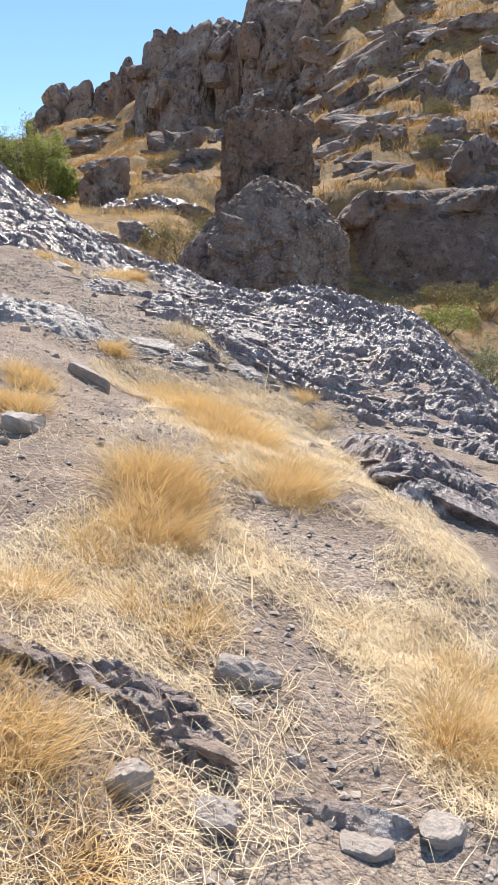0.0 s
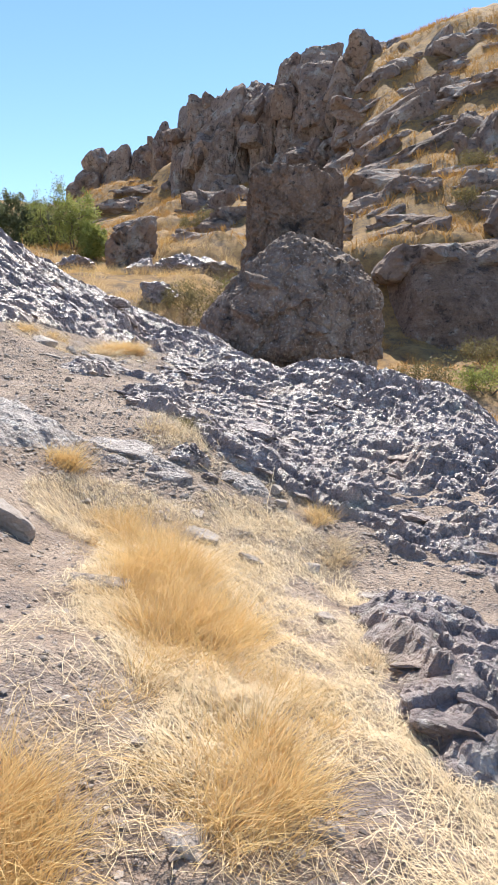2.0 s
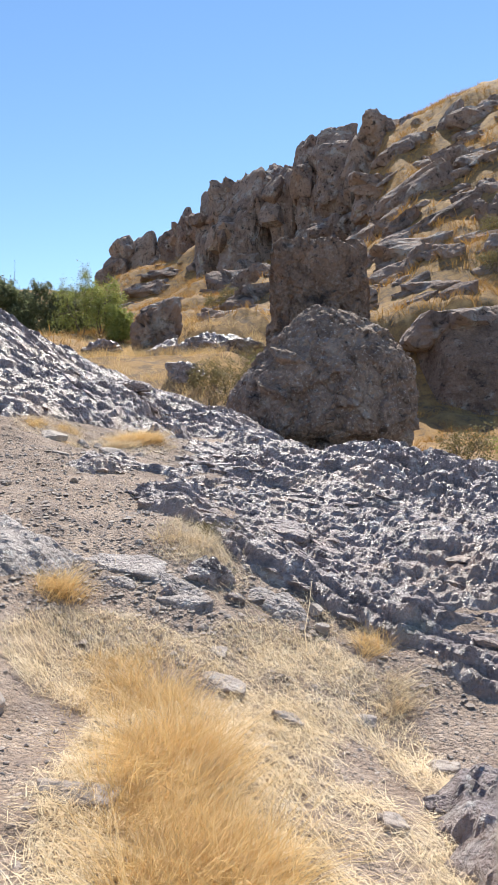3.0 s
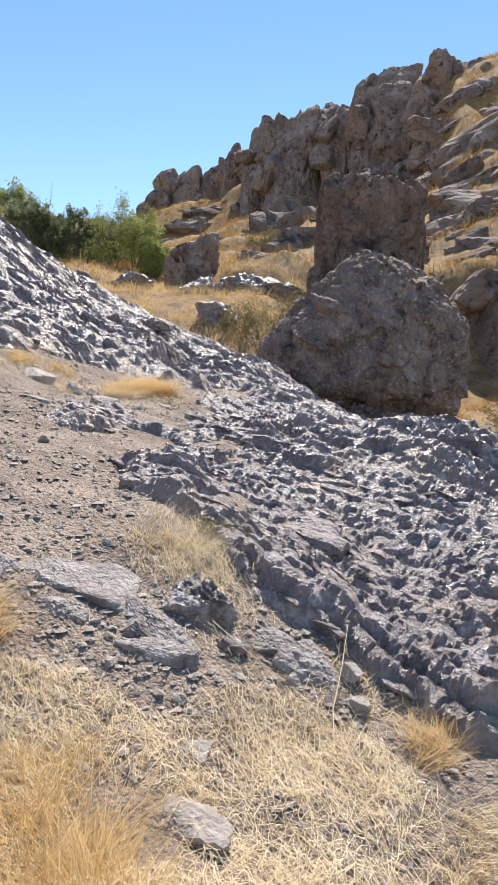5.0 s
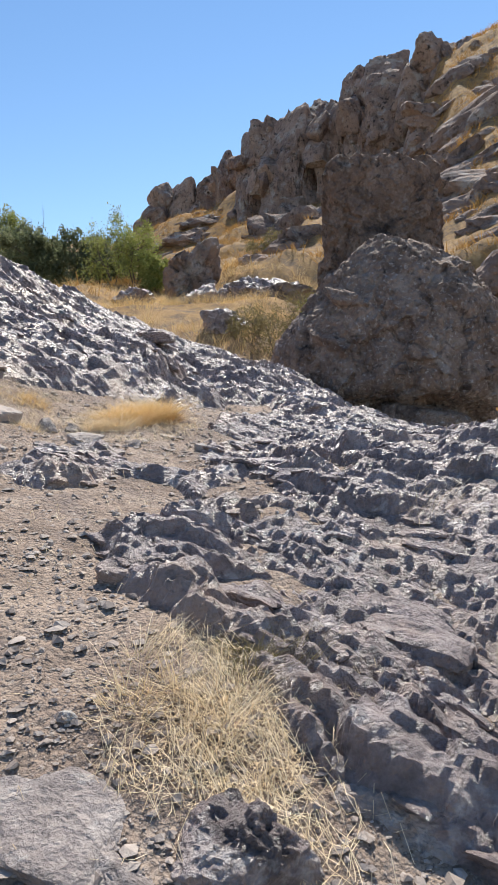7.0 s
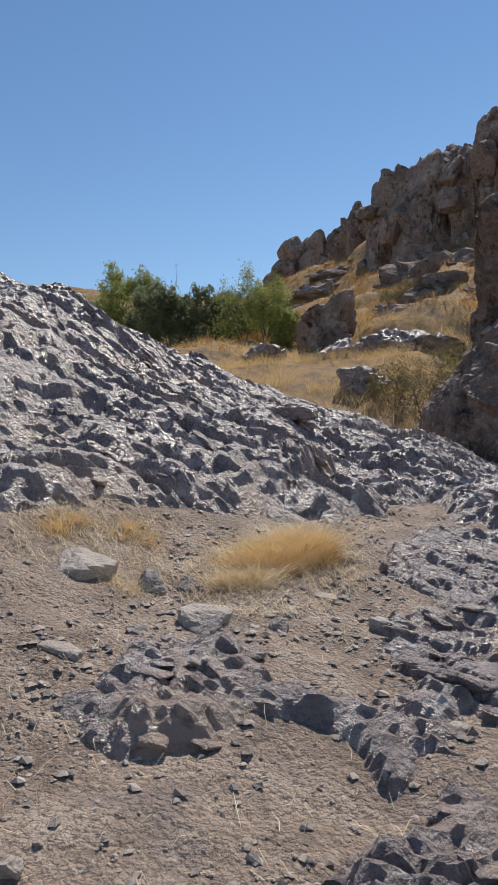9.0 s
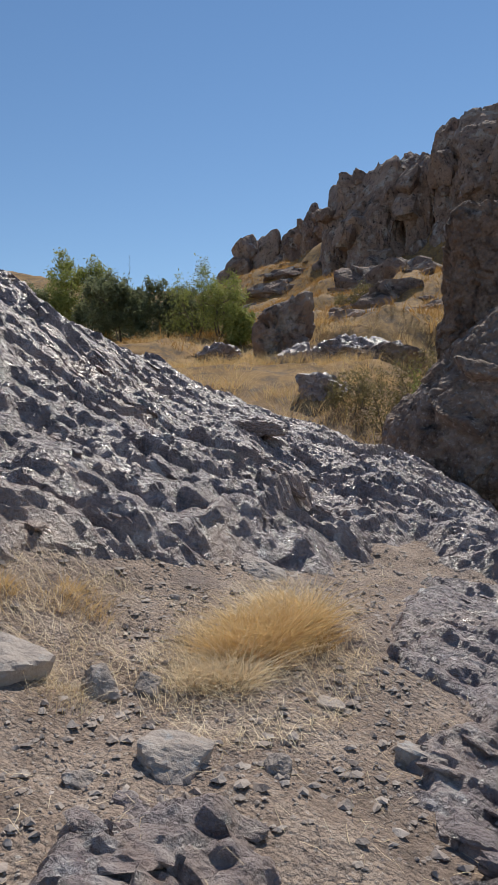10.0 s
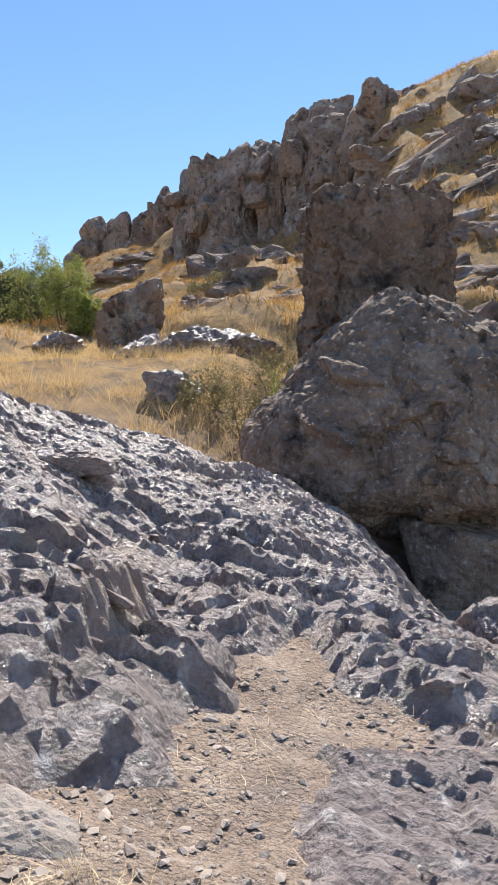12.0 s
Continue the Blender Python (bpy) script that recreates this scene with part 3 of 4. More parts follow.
HILL_ROCKS = [rock_mesh(200 + k, (1, 0.9, 0.75), 3, CLIFF, faces=10, rough=0.09, grain=1.8, craggy=0.3, sharp=26) for k in range(8)]
hill_rng = np.random.RandomState(8)
for k in range(640):
    y = hill_rng.uniform(38, 104)
    x = hill_rng.uniform(-0.26 * y - 2, 0.27 * y + 3)
    if x < -8 and y < 70 or fbm(np.array([x * 0.09]), np.array([y * 0.09]), seed=19)[0] < (0.0 if x < 0 else -0.7) or x > 5 and y > 74:
        continue
    s = 0.35 + 0.011 * y * hill_rng.pareto(2.2)
    s = min(s, 2.6, 0.028 * y) * (0.7 if x < 0 else 1.0)
    ob = new("hill_rock", HILL_ROCKS[k % 8])
    ob.matrix_world = pose(x, y, spot(x, y) - 0.22 * s, hill_rng.uniform(-5, 20), 0.5 * lie(x, y, 1.5)[1] + hill_rng.uniform(-12, 12)) @ pose(0, 0, 0, 0, 0, hill_rng.uniform(-40, 40)) @ Matrix.Diagonal((s * hill_rng.uniform(1.1, 2.2), s, s * hill_rng.uniform(0.7, 1.2), 1))
    tagged(ob, "broken brown rock lying on the dry hillside", "rock", "rocks on the hillside")


def resting(name, x, y, size, seed, level, mat, label, category="rock", sink=0.45, turn=0.0, **k):
    ob = rock(name, x, y, 0, size, seed, level, mat, label, category, **k)
    ob.matrix_world = pose(x, y, spot(x, y) + size[2] * (0.45 - sink), *lie(x, y)) @ pose(0, 0, 0, 0, 0, turn)
    return ob


VALLEY = "grey weathered rock among the dry valley grass"
rock("rock", -6.4, 33.5, 6.5, (1.0, 0.9, 1.25), 70, 5, CLIFF, VALLEY, craggy=0.4)
rock("rock", -3.9, 32.5, 5.6, (1.45, 0.9, 0.75), 71, 5, ROCK, VALLEY, craggy=0.4)
rock("rock", -5.5, 30.3, 5.3, (0.65, 0.6, 0.6), 72, 4, ROCK, VALLEY, craggy=0.4)
rock("rock", -3.8, 26.2, 4.05, (0.6, 0.5, 0.45), 73, 4, ROCK, VALLEY, craggy=0.4)
rock("rock", -2.3, 30.2, 5.1, (0.95, 0.7, 0.55), 74, 4, CLIFF, VALLEY, craggy=0.4)
rock("rock", -9.4, 36.3, 6.5, (0.95, 0.7, 0.45), 75, 4, ROCK, VALLEY, craggy=0.4)
rock("rock", 1.15, 20.75, 0.95, (0.95, 0.5, 0.85), 76, 5, BOULDER, "smooth grey rock under the boulder's overhang", rough=0.03)
rock("rock", 0.45, 17.2, 1.0, (0.3, 0.25, 0.38), 77, 5, ROCK, "grey rock at the edge of the gully", craggy=0.3)
rock("rock", -6.4, 16.0, 4.85, (0.5, 0.4, 0.28), 79, 5, ROCK, "dark rock on the crest of the bedrock shoulder", craggy=0.25)
rock("rock", -3.0, 15.6, 3.02, (0.33, 0.22, 0.12), 78, 5, ROCK, "dark flat rock slab lying on the bedrock shoulder", craggy=0.25, faces=7)

# stones beside the path: place, half width, half depth, half height
GREY, DARK = "angular grey stone half sunk in the dirt", "dark weathered stone in the dry grass"
for x, y, a, b, c, seed, label in [(-0.01, 1.92, 0.085, 0.075, 0.06, 90, GREY), (-0.02, 1.76, 0.032, 0.03, 0.022, 91, GREY), (0.04, 3.36, 0.065, 0.05, 0.035, 92, DARK), (-1.18, 5.42, 0.16, 0.10, 0.08, 93, GREY), (-1.11, 3.55, 0.11, 0.09, 0.07, 94, GREY), (-0.25, 6.16, 0.11, 0.09, 0.04, 95, GREY), (0.06, 5.94, 0.075, 0.06, 0.05, 96, DARK), (-0.56, 4.88, 0.125, 0.09, 0.03, 97, "pale flat stone at the edge of the straw")]:
    resting("stone", x, y, (a, b, c), seed, 4, STONE, label, "stone", rough=0.05, craggy=0.13, faces=8)
for x, y, a, b, c, seed, label in [(0.24, 7.0, 0.045, 0.04, 0.045, 98, DARK), (0.75, 5.86, 0.10, 0.07, 0.05, 99, DARK), (0.42, 6.2, 0.07, 0.05, 0.03, 100, DARK), (0.49, 5.18, 0.05, 0.045, 0.04, 101, DARK), (0.25, 1.40, 0.055, 0.04, 0.02, 105, GREY)]:
    resting("stone", x, y, (a, b, c), seed, 4, STONE, label, "stone", rough=0.05, craggy=0.13, faces=8)
for x, y, a, b, c, seed, label in [(0.43, 1.46, 0.06, 0.05, 0.022, 106, GREY), (-0.08, 1.33, 0.045, 0.035, 0.035, 107, GREY), (-0.25, 1.38, 0.05, 0.04, 0.05, 108, GREY)]:
    resting("stone", x, y, (a, b, c), seed, 4, STONE, label, "stone", rough=0.05, craggy=0.13, faces=8)
for x, y, a, b, c, seed, label in [(-2.55, 10.22, 0.125, 0.10, 0.06, 114, "pale flat-topped stone below the bedrock shoulder"), (-2.26, 10.37, 0.085, 0.07, 0.07, 115, GREY), (-1.88, 10.05, 0.125, 0.09, 0.06, 116, "greenish-grey angular stone beside the trodden dirt"), (-2.12, 10.48, 0.065, 0.05, 0.045, 117, GREY), (-1.49, 10.69, 0.06, 0.05, 0.02, 118, "pale flat stone on the path"), (-1.59, 10.17, 0.05, 0.045, 0.04, 119, DARK), (-1.18, 10.5, 0.08, 0.06, 0.05, 120, DARK), (-2.05, 11.95, 0.15, 0.11, 0.08, 121, "pale flat-topped stone beside dry grass"), (-2.1, 12.35, 0.07, 0.05, 0.04, 122, GREY)]:
    resting("stone", x, y, (a, b, c), seed, 4, STONE, label, "stone", rough=0.05, craggy=0.13, faces=8)
SLABBY = "grey-green bedrock slab lying in the rubble"
for x, y, a, b, c, seed, turn, label in [(-0.85, 7.16, 0.2128, 0.154, 0.035, 140, -10, SLABBY), (-1.08, 7.1, 0.1568, 0.11, 0.039, 141, 20, SLABBY), (-0.58, 6.98, 0.224, 0.0825, 0.039, 142, -28, SLABBY), (-0.54, 6.83, 0.168, 0.077, 0.035, 143, 5, SLABBY), (-0.65, 6.9, 0.045, 0.045, 0.06, 144, 0, GREY), (-0.45, 7.18, 0.16, 0.13, 0.14, 145, 15, "dark knobbly rock beside dry straw"), (0.05, 7.14, 0.1456, 0.11, 0.0585, 146, -8, SLABBY)]:
    resting("stone", x, y, (a, b, c), seed, 5, GREY_ROCK if label == SLABBY else ROCK, label, "stone", 0.75 if label == SLABBY else 0.5, turn, rough=0.06, craggy=0.16, faces=12)
for x, y, a, b, c, seed, turn, label in [(-0.12, 7.18, 0.1232, 0.088, 0.0455, 147, 12, SLABBY), (-0.07, 7.46, 0.1568, 0.11, 0.065, 148, -20, SLABBY), (-0.28, 7.05, 0.065, 0.05, 0.05, 149, 30, GREY), (-0.95, 6.9, 0.1008, 0.077, 0.035, 150, 0, SLABBY), (0.92, 4.42, 0.25, 0.22, 0.19, 151, 10, "large dark block breaking off the ledges"), (0.74, 5.38, 0.15, 0.10, 0.09, 152, -15, "dark ledge rock beside flattened straw"), (1.25, 4.1, 0.3, 0.22, 0.12, 153, 0, "pale weathered ledge rock below the block"), (-0.92, 8.3, 0.2, 0.14, 0.12, 154, -10, "jagged dark ledge above the dry tuft")]:
    resting("stone", x, y, (a, b, c), seed, 5, GREY_ROCK if label == SLABBY else ROCK, label, "stone", 0.75 if label == SLABBY else 0.5, turn, rough=0.06, craggy=0.16, faces=12)
for x, y, a, b, c, seed, label in [(-0.02, 6.99, 0.035, 0.03, 0.03, 155, GREY), (-0.3, 6.43, 0.04, 0.05, 0.02, 156, GREY), (-2.08, 9.87, 0.05, 0.035, 0.03, 157, GREY), (-2.2, 9.54, 0.07, 0.05, 0.025, 158, "pale greenish flat stone in the gravel"), (0.21, 7.14, 0.045, 0.04, 0.04, 159, GREY), (0.1, 1.62, 0.03, 0.025, 0.02, 160, GREY)]:
    resting("stone", x, y, (a, b, c), seed, 4, STONE, label, "stone", rough=0.05, craggy=0.13, faces=8)

# broken slabs in the bedrock, tilted up towards the path
FLAKES = [rock_mesh(500 + k, (1, 0.62, 0.26), 3, ROCK, faces=11, rough=0.10, grain=1.3, craggy=0.22, sharp=26) for k in range(14)]


def ledges(outcrop, outline, count, seed, size, area, turn, sink=0.35, top=0.09):
    """Slabs of the outcrop itself, where its skin stands clear of the dirt."""
    rng = np.random.RandomState(seed)
    co = np.empty(len(outcrop.data.vertices) * 3, np.float32)
    outcrop.data.vertices.foreach_get("co", co)
    co = co.reshape(-1, 3)
    co = co[(co[:, 0] > area[0]) & (co[:, 0] < area[1]) & (co[:, 1] > area[2]) & (co[:, 1] < area[3])]
    co = co[(inside(co[:, 0], co[:, 1], outline) > -0.05) & (co[:, 2] > dirt(co[:, 0], co[:, 1]) + 0.015) & (co[:, 2] < land(co[:, 0], co[:, 1]) + top)]
    for k in rng.choice(len(co), count, replace=False):
        x, y, z = co[k]
        r = min(size * (0.55 + 0.4 * rng.pareto(2.5)), 2.2 * size)
        ob = part("ledge", FLAKES[rng.randint(14)], outcrop)
        up, over = lie(x, y, 0.3)
        ob.matrix_basis = pose(x, y, z - sink * 0.26 * r, up + rng.uniform(-20, -4), over + rng.uniform(-10, 10)) @ pose(0, 0, 0, 0, 0, math.degrees(turn) + rng.uniform(-28, 28)) @ Matrix.Diagonal((r * rng.uniform(0.8, 1.35), r, r * rng.uniform(0.7, 1.1), 1))


ledges(band_rock, BAND, 290, 1, 0.085, (-2.2, 2.0, 4.2, 13.5), -0.3, 0.7)
ledges(shoulder_rock, SHOULDER, 190, 2, 0.075, (-5.5, 0.8, 9.8, 17), -0.35, 0.75, 0.5)
ledges(pale_rock, PALE, 26, 3, 0.075, (-1.4, 0.4, 11, 13.3), -0.4, 0.5)
ledges(block_rock, BLOCK, 24, 5, 0.08, (0.5, 1.9, 3.9, 5.9), -0.3, 0.6, 0.3)
ledges(step_rock, LEDGE, 16, 4, 0.04, (-0.9, 0.1, 1.3, 2.0), -0.3, 0.55)

# loose stones that one could count, over the whole slope
LOOSE = [rock_mesh(300 + k, (1, 0.8, 0.55), 3, STONE, faces=14, rough=0.09, craggy=0.2) for k in range(10)]
loose_rng = np.random.RandomState(12)
for k in range(230):
    y = loose_rng.uniform(1.2, 13.5)
    x = -0.1 * y + loose_rng.uniform(-1.5, 1.3)
    s = min(0.013 + 0.008 * loose_rng.pareto(1.8), 0.05)
    ob = new("stone", LOOSE[k % 10])
    ob.matrix_world = pose(x, y, spot(x, y) + 0.1 * s, loose_rng.uniform(-20, 20), loose_rng.uniform(-20, 20), loose_rng.uniform(0, 360)) @ Matrix.Diagonal((s, s, s, 1))
    tagged(ob, "small angular grey stone loose on the dirt", "stone", "loose stones on the slope")


# ---- dry grass ----
def blades(rng, base, height, lean, width, segments=3, curl=0.5):
    """Ribbons that rise from base (n, 3) along lean (n, 2) and bend over; returns verts and faces."""
    n = len(base)
    side = rng.normal(size=(n, 2))
    side /= np.linalg.norm(side, axis=1)[:, None] + 1e-9
    rows = []
    for k in range(segments + 1):
        f = k / segments
        out = lean * (f + curl * f * f)[..., None] if np.ndim(f) else lean * (f + curl * f * f)
        x = base[:, :2] + out * height[:, None]
        z = base[:, 2] + height * (f - 0.35 * f * f * np.minimum(1, np.linalg.norm(lean, axis=1)))
        w = (width * (1 - 0.85 * f))[:, None] * side
        rows.append(np.concatenate([x - w, z[:, None]], 1))
        rows.append(np.concatenate([x + w, z[:, None]], 1))
    verts = np.stack(rows, 1).reshape(-1, 3)
    step = 2 * (segments + 1)
    quad = np.array([[2 * k, 2 * k + 1, 2 * k + 3, 2 * k + 2] for k in range(segments)])
    faces = (np.arange(n)[:, None, None] * step + quad[None]).reshape(-1, 4)
    return verts, faces


def tuft_mesh(seed, rx, ry, height, count, mat, wide=0.0017, spread=0.35, curl=0.5, wind=(0.05, -0.02), slope=(0.0, 0.0), loose=0.32):
    """Several uneven clumps, each with its own lean, thinning out at the rim."""
    rng = np.random.RandomState(seed)
    count = int(count * 1.5)
    clumps = max(5, count // 70)
    ca, cr = rng.uniform(0, 2 * math.pi, clumps), np.sqrt(rng.uniform(0, 1, clumps))
    cx, cy = rx * cr * np.cos(ca), ry * cr * np.sin(ca)
    own = rng.normal(size=(clumps, 2)) * 0.5
    tall = rng.uniform(0.35, 1.1, clumps) * (1.05 - 0.5 * cr * cr)
    k = rng.randint(0, clumps, count)
    off = rng.normal(size=(count, 2)) * (0.02 + 0.16 * min(rx, ry))
    base = np.stack([cx[k] + off[:, 0], cy[k] + off[:, 1], np.full(count, -0.02)], 1)
    base[:, 2] += slope[0] * base[:, 0] + slope[1] * base[:, 1]
    lean = off / (0.03 + 0.2 * min(rx, ry)) * spread + own[k] + rng.normal(size=(count, 2)) * loose + np.array(wind)
    lean = lean / np.maximum(1, np.linalg.norm(lean, axis=1) / 0.95)[:, None]
    h = height * tall[k] * rng.uniform(0.35, 1.05, count)
    return mesh_of("grass", *blades(rng, base, h, lean, np.full(count, wide), 3, curl), mat)


def tuft(x, y, rx, ry, height, count, seed, mat=None, label="golden dry grass tuft on the dirt slope", turn=0.0, **k):
    up, over = lie(x, y)
    ob = new("grass_tuft", tuft_mesh(seed, rx, ry, height, count, mat or STRAW, slope=(-math.tan(radians(over)), math.tan(radians(up))), **k))
    ob.matrix_world = pose(x, y, spot(x, y), 0, 0, turn)
    return tagged(ob, label, "grass")


BIG = "large feathery golden dry grass clump"
tuft(-0.30, 5.15, 0.20, 0.42, 0.36, 3200, 1, label=BIG)
tuft(-0.06, 4.50, 0.22, 0.40, 0.34, 3200, 2, label=BIG)
tuft(-0.60, 6.05, 0.20, 0.35, 0.22, 1800, 3, label=BIG)
tuft(0.18, 3.65, 0.17, 0.28, 0.28, 2200, 4, label=BIG)
tuft(-0.40, 3.15, 0.17, 0.26, 0.34, 2600, 5, label=BIG)
tuft(-0.36, 2.75, 0.15, 0.2, 0.26, 1700, 6, label=BIG)
tuft(0.60, 1.85, 0.10, 0.22, 0.2, 1400, 7, label=BIG)
tuft(0.72, 2.2, 0.10, 0.16, 0.18, 900, 8)
tuft(-0.36, 1.25, 0.10, 0.14, 0.16, 900, 9)
tuft(-0.52, 1.40, 0.10, 0.14, 0.2, 900, 10)
tuft(-0.68, 2.05, 0.10, 0.12, 0.15, 800, 11)
tuft(-0.25, 2.15, 0.16, 0.2, 0.14, 1200, 12)
tuft(0.31, 2.42, 0.08, 0.07, 0.08, 500, 13, label="low greenish-brown dry tuft on the path")
tuft(-1.25, 4.0, 0.14, 0.2, 0.24, 1200, 14)
tuft(-1.42, 4.6, 0.16, 0.2, 0.22, 1000, 15)
tuft(-1.22, 6.62, 0.10, 0.10, 0.22, 800, 16)
CLUMP = dict(wide=0.0021, spread=0.35, wind=(0.0, -0.1), loose=0.55, curl=0.8)
for x, y, tall, count, seed, mat in [(-1.97, 10.62, 0.11, 650, 17, PALE_STRAW), (-1.86, 10.66, 0.15, 700, 18, PALE_STRAW), (-1.92, 10.86, 0.15, 900, 19, STRAW), (-1.78, 10.92, 0.20, 1000, 42, STRAW), (-1.90, 11.02, 0.18, 900, 43, STRAW), (-1.74, 11.10, 0.22, 1100, 44, STRAW), (-1.86, 11.2, 0.17, 800, 55, PALE_STRAW), (-1.70, 11.3, 0.2, 900, 45, STRAW), (-1.84, 11.45, 0.12, 600, 46, PALE_STRAW), (-1.64, 11.16, 0.14, 500, 56, HILL_STRAW)]:
    tuft(x, y, 0.065, 0.10, 1.35 * tall, count, seed, mat, label=BIG, **CLUMP)
tuft(-0.85, 6.12, 0.26, 0.2, 0.13, 1500, 47)
tuft(-0.42, 5.72, 0.2, 0.22, 0.2, 1300, 48)
tuft(-0.78, 5.75, 0.14, 0.2, 0.12, 800, 49)
tuft(0.3, 4.1, 0.14, 0.2, 0.14, 800, 50)
tuft(-0.2, 3.9, 0.10, 0.2, 0.14, 600, 51)
tuft(-0.52, 2.5, 0.12, 0.14, 0.14, 800, 52)
tuft(-0.62, 1.6, 0.12, 0.12, 0.12, 800, 53)
tuft(-0.66, 7.6, 0.2, 0.18, 0.2, 380, 20, PALE_STRAW, spread=0.7)
tuft(-0.50, 7.8, 0.16, 0.10, 0.17, 380, 21, DRY_LEAF, spread=0.6, label="grey-green dry tuft between the ledges")
tuft(0.12, 9.2, 0.18, 0.2, 0.3, 420, 22, PALE_STRAW, spread=0.6)
tuft(0.69, 12.3, 0.25, 0.2, 0.3, 500, 23, spread=0.6)
tuft(-2.60, 10.85, 0.13, 0.1, 0.14, 900, 24)
tuft(-2.36, 10.2, 0.12, 0.1, 0.10, 700, 25, PALE_STRAW)
tuft(-2.85, 10.6, 0.12, 0.1, 0.14, 700, 26)
tuft(-1.9, 11.85, 0.06, 0.12, 0.12, 300, 27, PALE_STRAW)
tuft(-0.45, 13.4, 0.12, 0.1, 0.16, 500, 28, PALE_STRAW)
tuft(0.62, 6.5, 0.16, 0.14, 0.2, 700, 29, PALE_STRAW)
tuft(0.55, 6.85, 0.1, 0.1, 0.25, 300, 30)
tuft(0.62, 4.75, 0.16, 0.1, 0.2, 260, 31, PALE_STRAW)

# flattened straw

def lying(centre, radius, count, length, seed, mat=None, along=None):
    rng = np.random.RandomState(seed)
    a, r = rng.uniform(0, 2 * math.pi, count), np.sqrt(rng.uniform(0, 1, count))
    x, y = centre[0] + radius[0] * r * np.cos(a), centre[1] + radius[1] * r * np.sin(a)
    keep = fbm(x * 2.2, y * 2.2, seed=41) > rng.uniform(-0.9, 0.35, count)
    x, y = x[keep], y[keep]
    n = len(x)
    way = rng.uniform(0, 2 * math.pi, n) if along is None else along + rng.normal(size=n) * 0.7
    half = length * rng.uniform(0.3, 1, n) / 2
    dx, dy = np.cos(way) * half, np.sin(way) * half
    bend = rng.normal(size=n) * 0.12
    rows = []
    for f in (-1, 0, 1):
        px, py = x + f * dx - (1 - f * f) * bend * dy, y + f * dy + (1 - f * f) * bend * dx
        pz = dirt(px, py) + 0.004 + 0.035 * rng.uniform(0, 1, n) ** 2 * (1 if f else 1.5)
        w = 0.0009 * (1.2 - 0.5 * abs(f))
        rows += [np.stack([px - np.sin(way) * w, py + np.cos(way) * w, pz], 1), np.stack([px + np.sin(way) * w, py - np.cos(way) * w, pz], 1)]
    verts = np.stack(rows, 1).reshape(-1, 3)
    quad = np.array([[0, 1, 3, 2], [2, 3, 5, 4]])
    faces = (np.arange(n)[:, None, None] * 6 + quad[None]).reshape(-1, 4)
    return tagged(new("straw", mesh_of("straw", verts, faces, mat or PALE_STRAW)), "bleached straw stalks lying flat on the dirt", "straw", kind="stuff")


lying((0.05, 5.4), (0.75, 1.5), 24000, 0.16, 1)
lying((0.45, 3.3), (0.6, 1.2), 18000, 0.16, 2)
lying((0.62, 2.1), (0.28, 0.7), 5000, 0.14, 3)
lying((-0.40, 2.2), (0.45, 0.7), 5000, 0.14, 4)
lying((-0.45, 1.25), (0.35, 0.4), 2600, 0.12, 5)
lying((-0.75, 6.1), (0.55, 0.5), 5000, 0.14, 6)
lying((-0.6, 7.6), (0.3, 0.4), 1500, 0.12, 7)
lying((-1.8, 11.0), (0.45, 0.8), 4000, 0.13, 8)
lying((-2.5, 10.6), (0.6, 0.6), 2000, 0.12, 9)
lying((0.2, 7.2), (0.7, 0.4), 1500, 0.12, 10)
lying((-0.9, 8.0), (1.4, 6.0), 3000, 0.10, 11)
lying((-0.2, 2.5), (1.2, 2.0), 2500, 0.13, 12)
lying((-0.35, 7.65), (0.35, 0.5), 1500, 0.14, 13)
lying((-0.35, 1.7), (0.5, 0.8), 3200, 0.15, 14)
lying((0.0, 4.6), (0.8, 1.2), 4500, 0.15, 16)


# ---- gravel ----
def gravel(name, count, area, size, seed, label, where):
    rng = np.random.RandomState(seed)
    ways = np.array([(1, 0, 0.1), (0.2, 0.95, 0), (-0.85, 0.55, -0.1), (-0.7, -0.7, 0.1), (0.4, -0.9, 0), (0.35, 0.3, 0.8), (-0.35, -0.15, 0.9)])
    tris = np.array([(0, 1, 5), (1, 2, 5), (2, 6, 5), (2, 3, 6), (3, 4, 6), (4, 0, 5), (4, 5, 6)])
    spin = rng.uniform(0, 2 * math.pi, count)
    x, y = rng.uniform(area[0], area[1], count), rng.uniform(area[2], area[3], count)
    keep = where(x, y, rng.uniform(0, 1, count))
    x, y = x[keep], y[keep]
    n = len(x)
    r = size * (0.35 + rng.pareto(2.6, n)).clip(0.3, 3.2)
    shape = 1 + 0.2 * rng.normal(size=(n, len(ways)))
    v = ways[None] * shape[..., None] * r[:, None, None] * rng.uniform(0.55, 1.1, (n, 1, 3)) * np.array([1.2, 1.0, 0.6])
    cs, sn = np.cos(spin[:n])[:, None], np.sin(spin[:n])[:, None]
    v = np.stack([v[..., 0] * cs - v[..., 1] * sn, v[..., 0] * sn + v[..., 1] * cs, v[..., 2]], -1)
    v = v + np.stack([x, y, dirt(x, y) + 0.15 * r], 1)[:, None]
    faces = (np.arange(n)[:, None, None] * len(ways) + tris[None]).reshape(-1, 3)
    return tagged(new(name, mesh_of(name, v.reshape(-1, 3), faces, GRAVEL)), label, "gravel", kind="stuff")


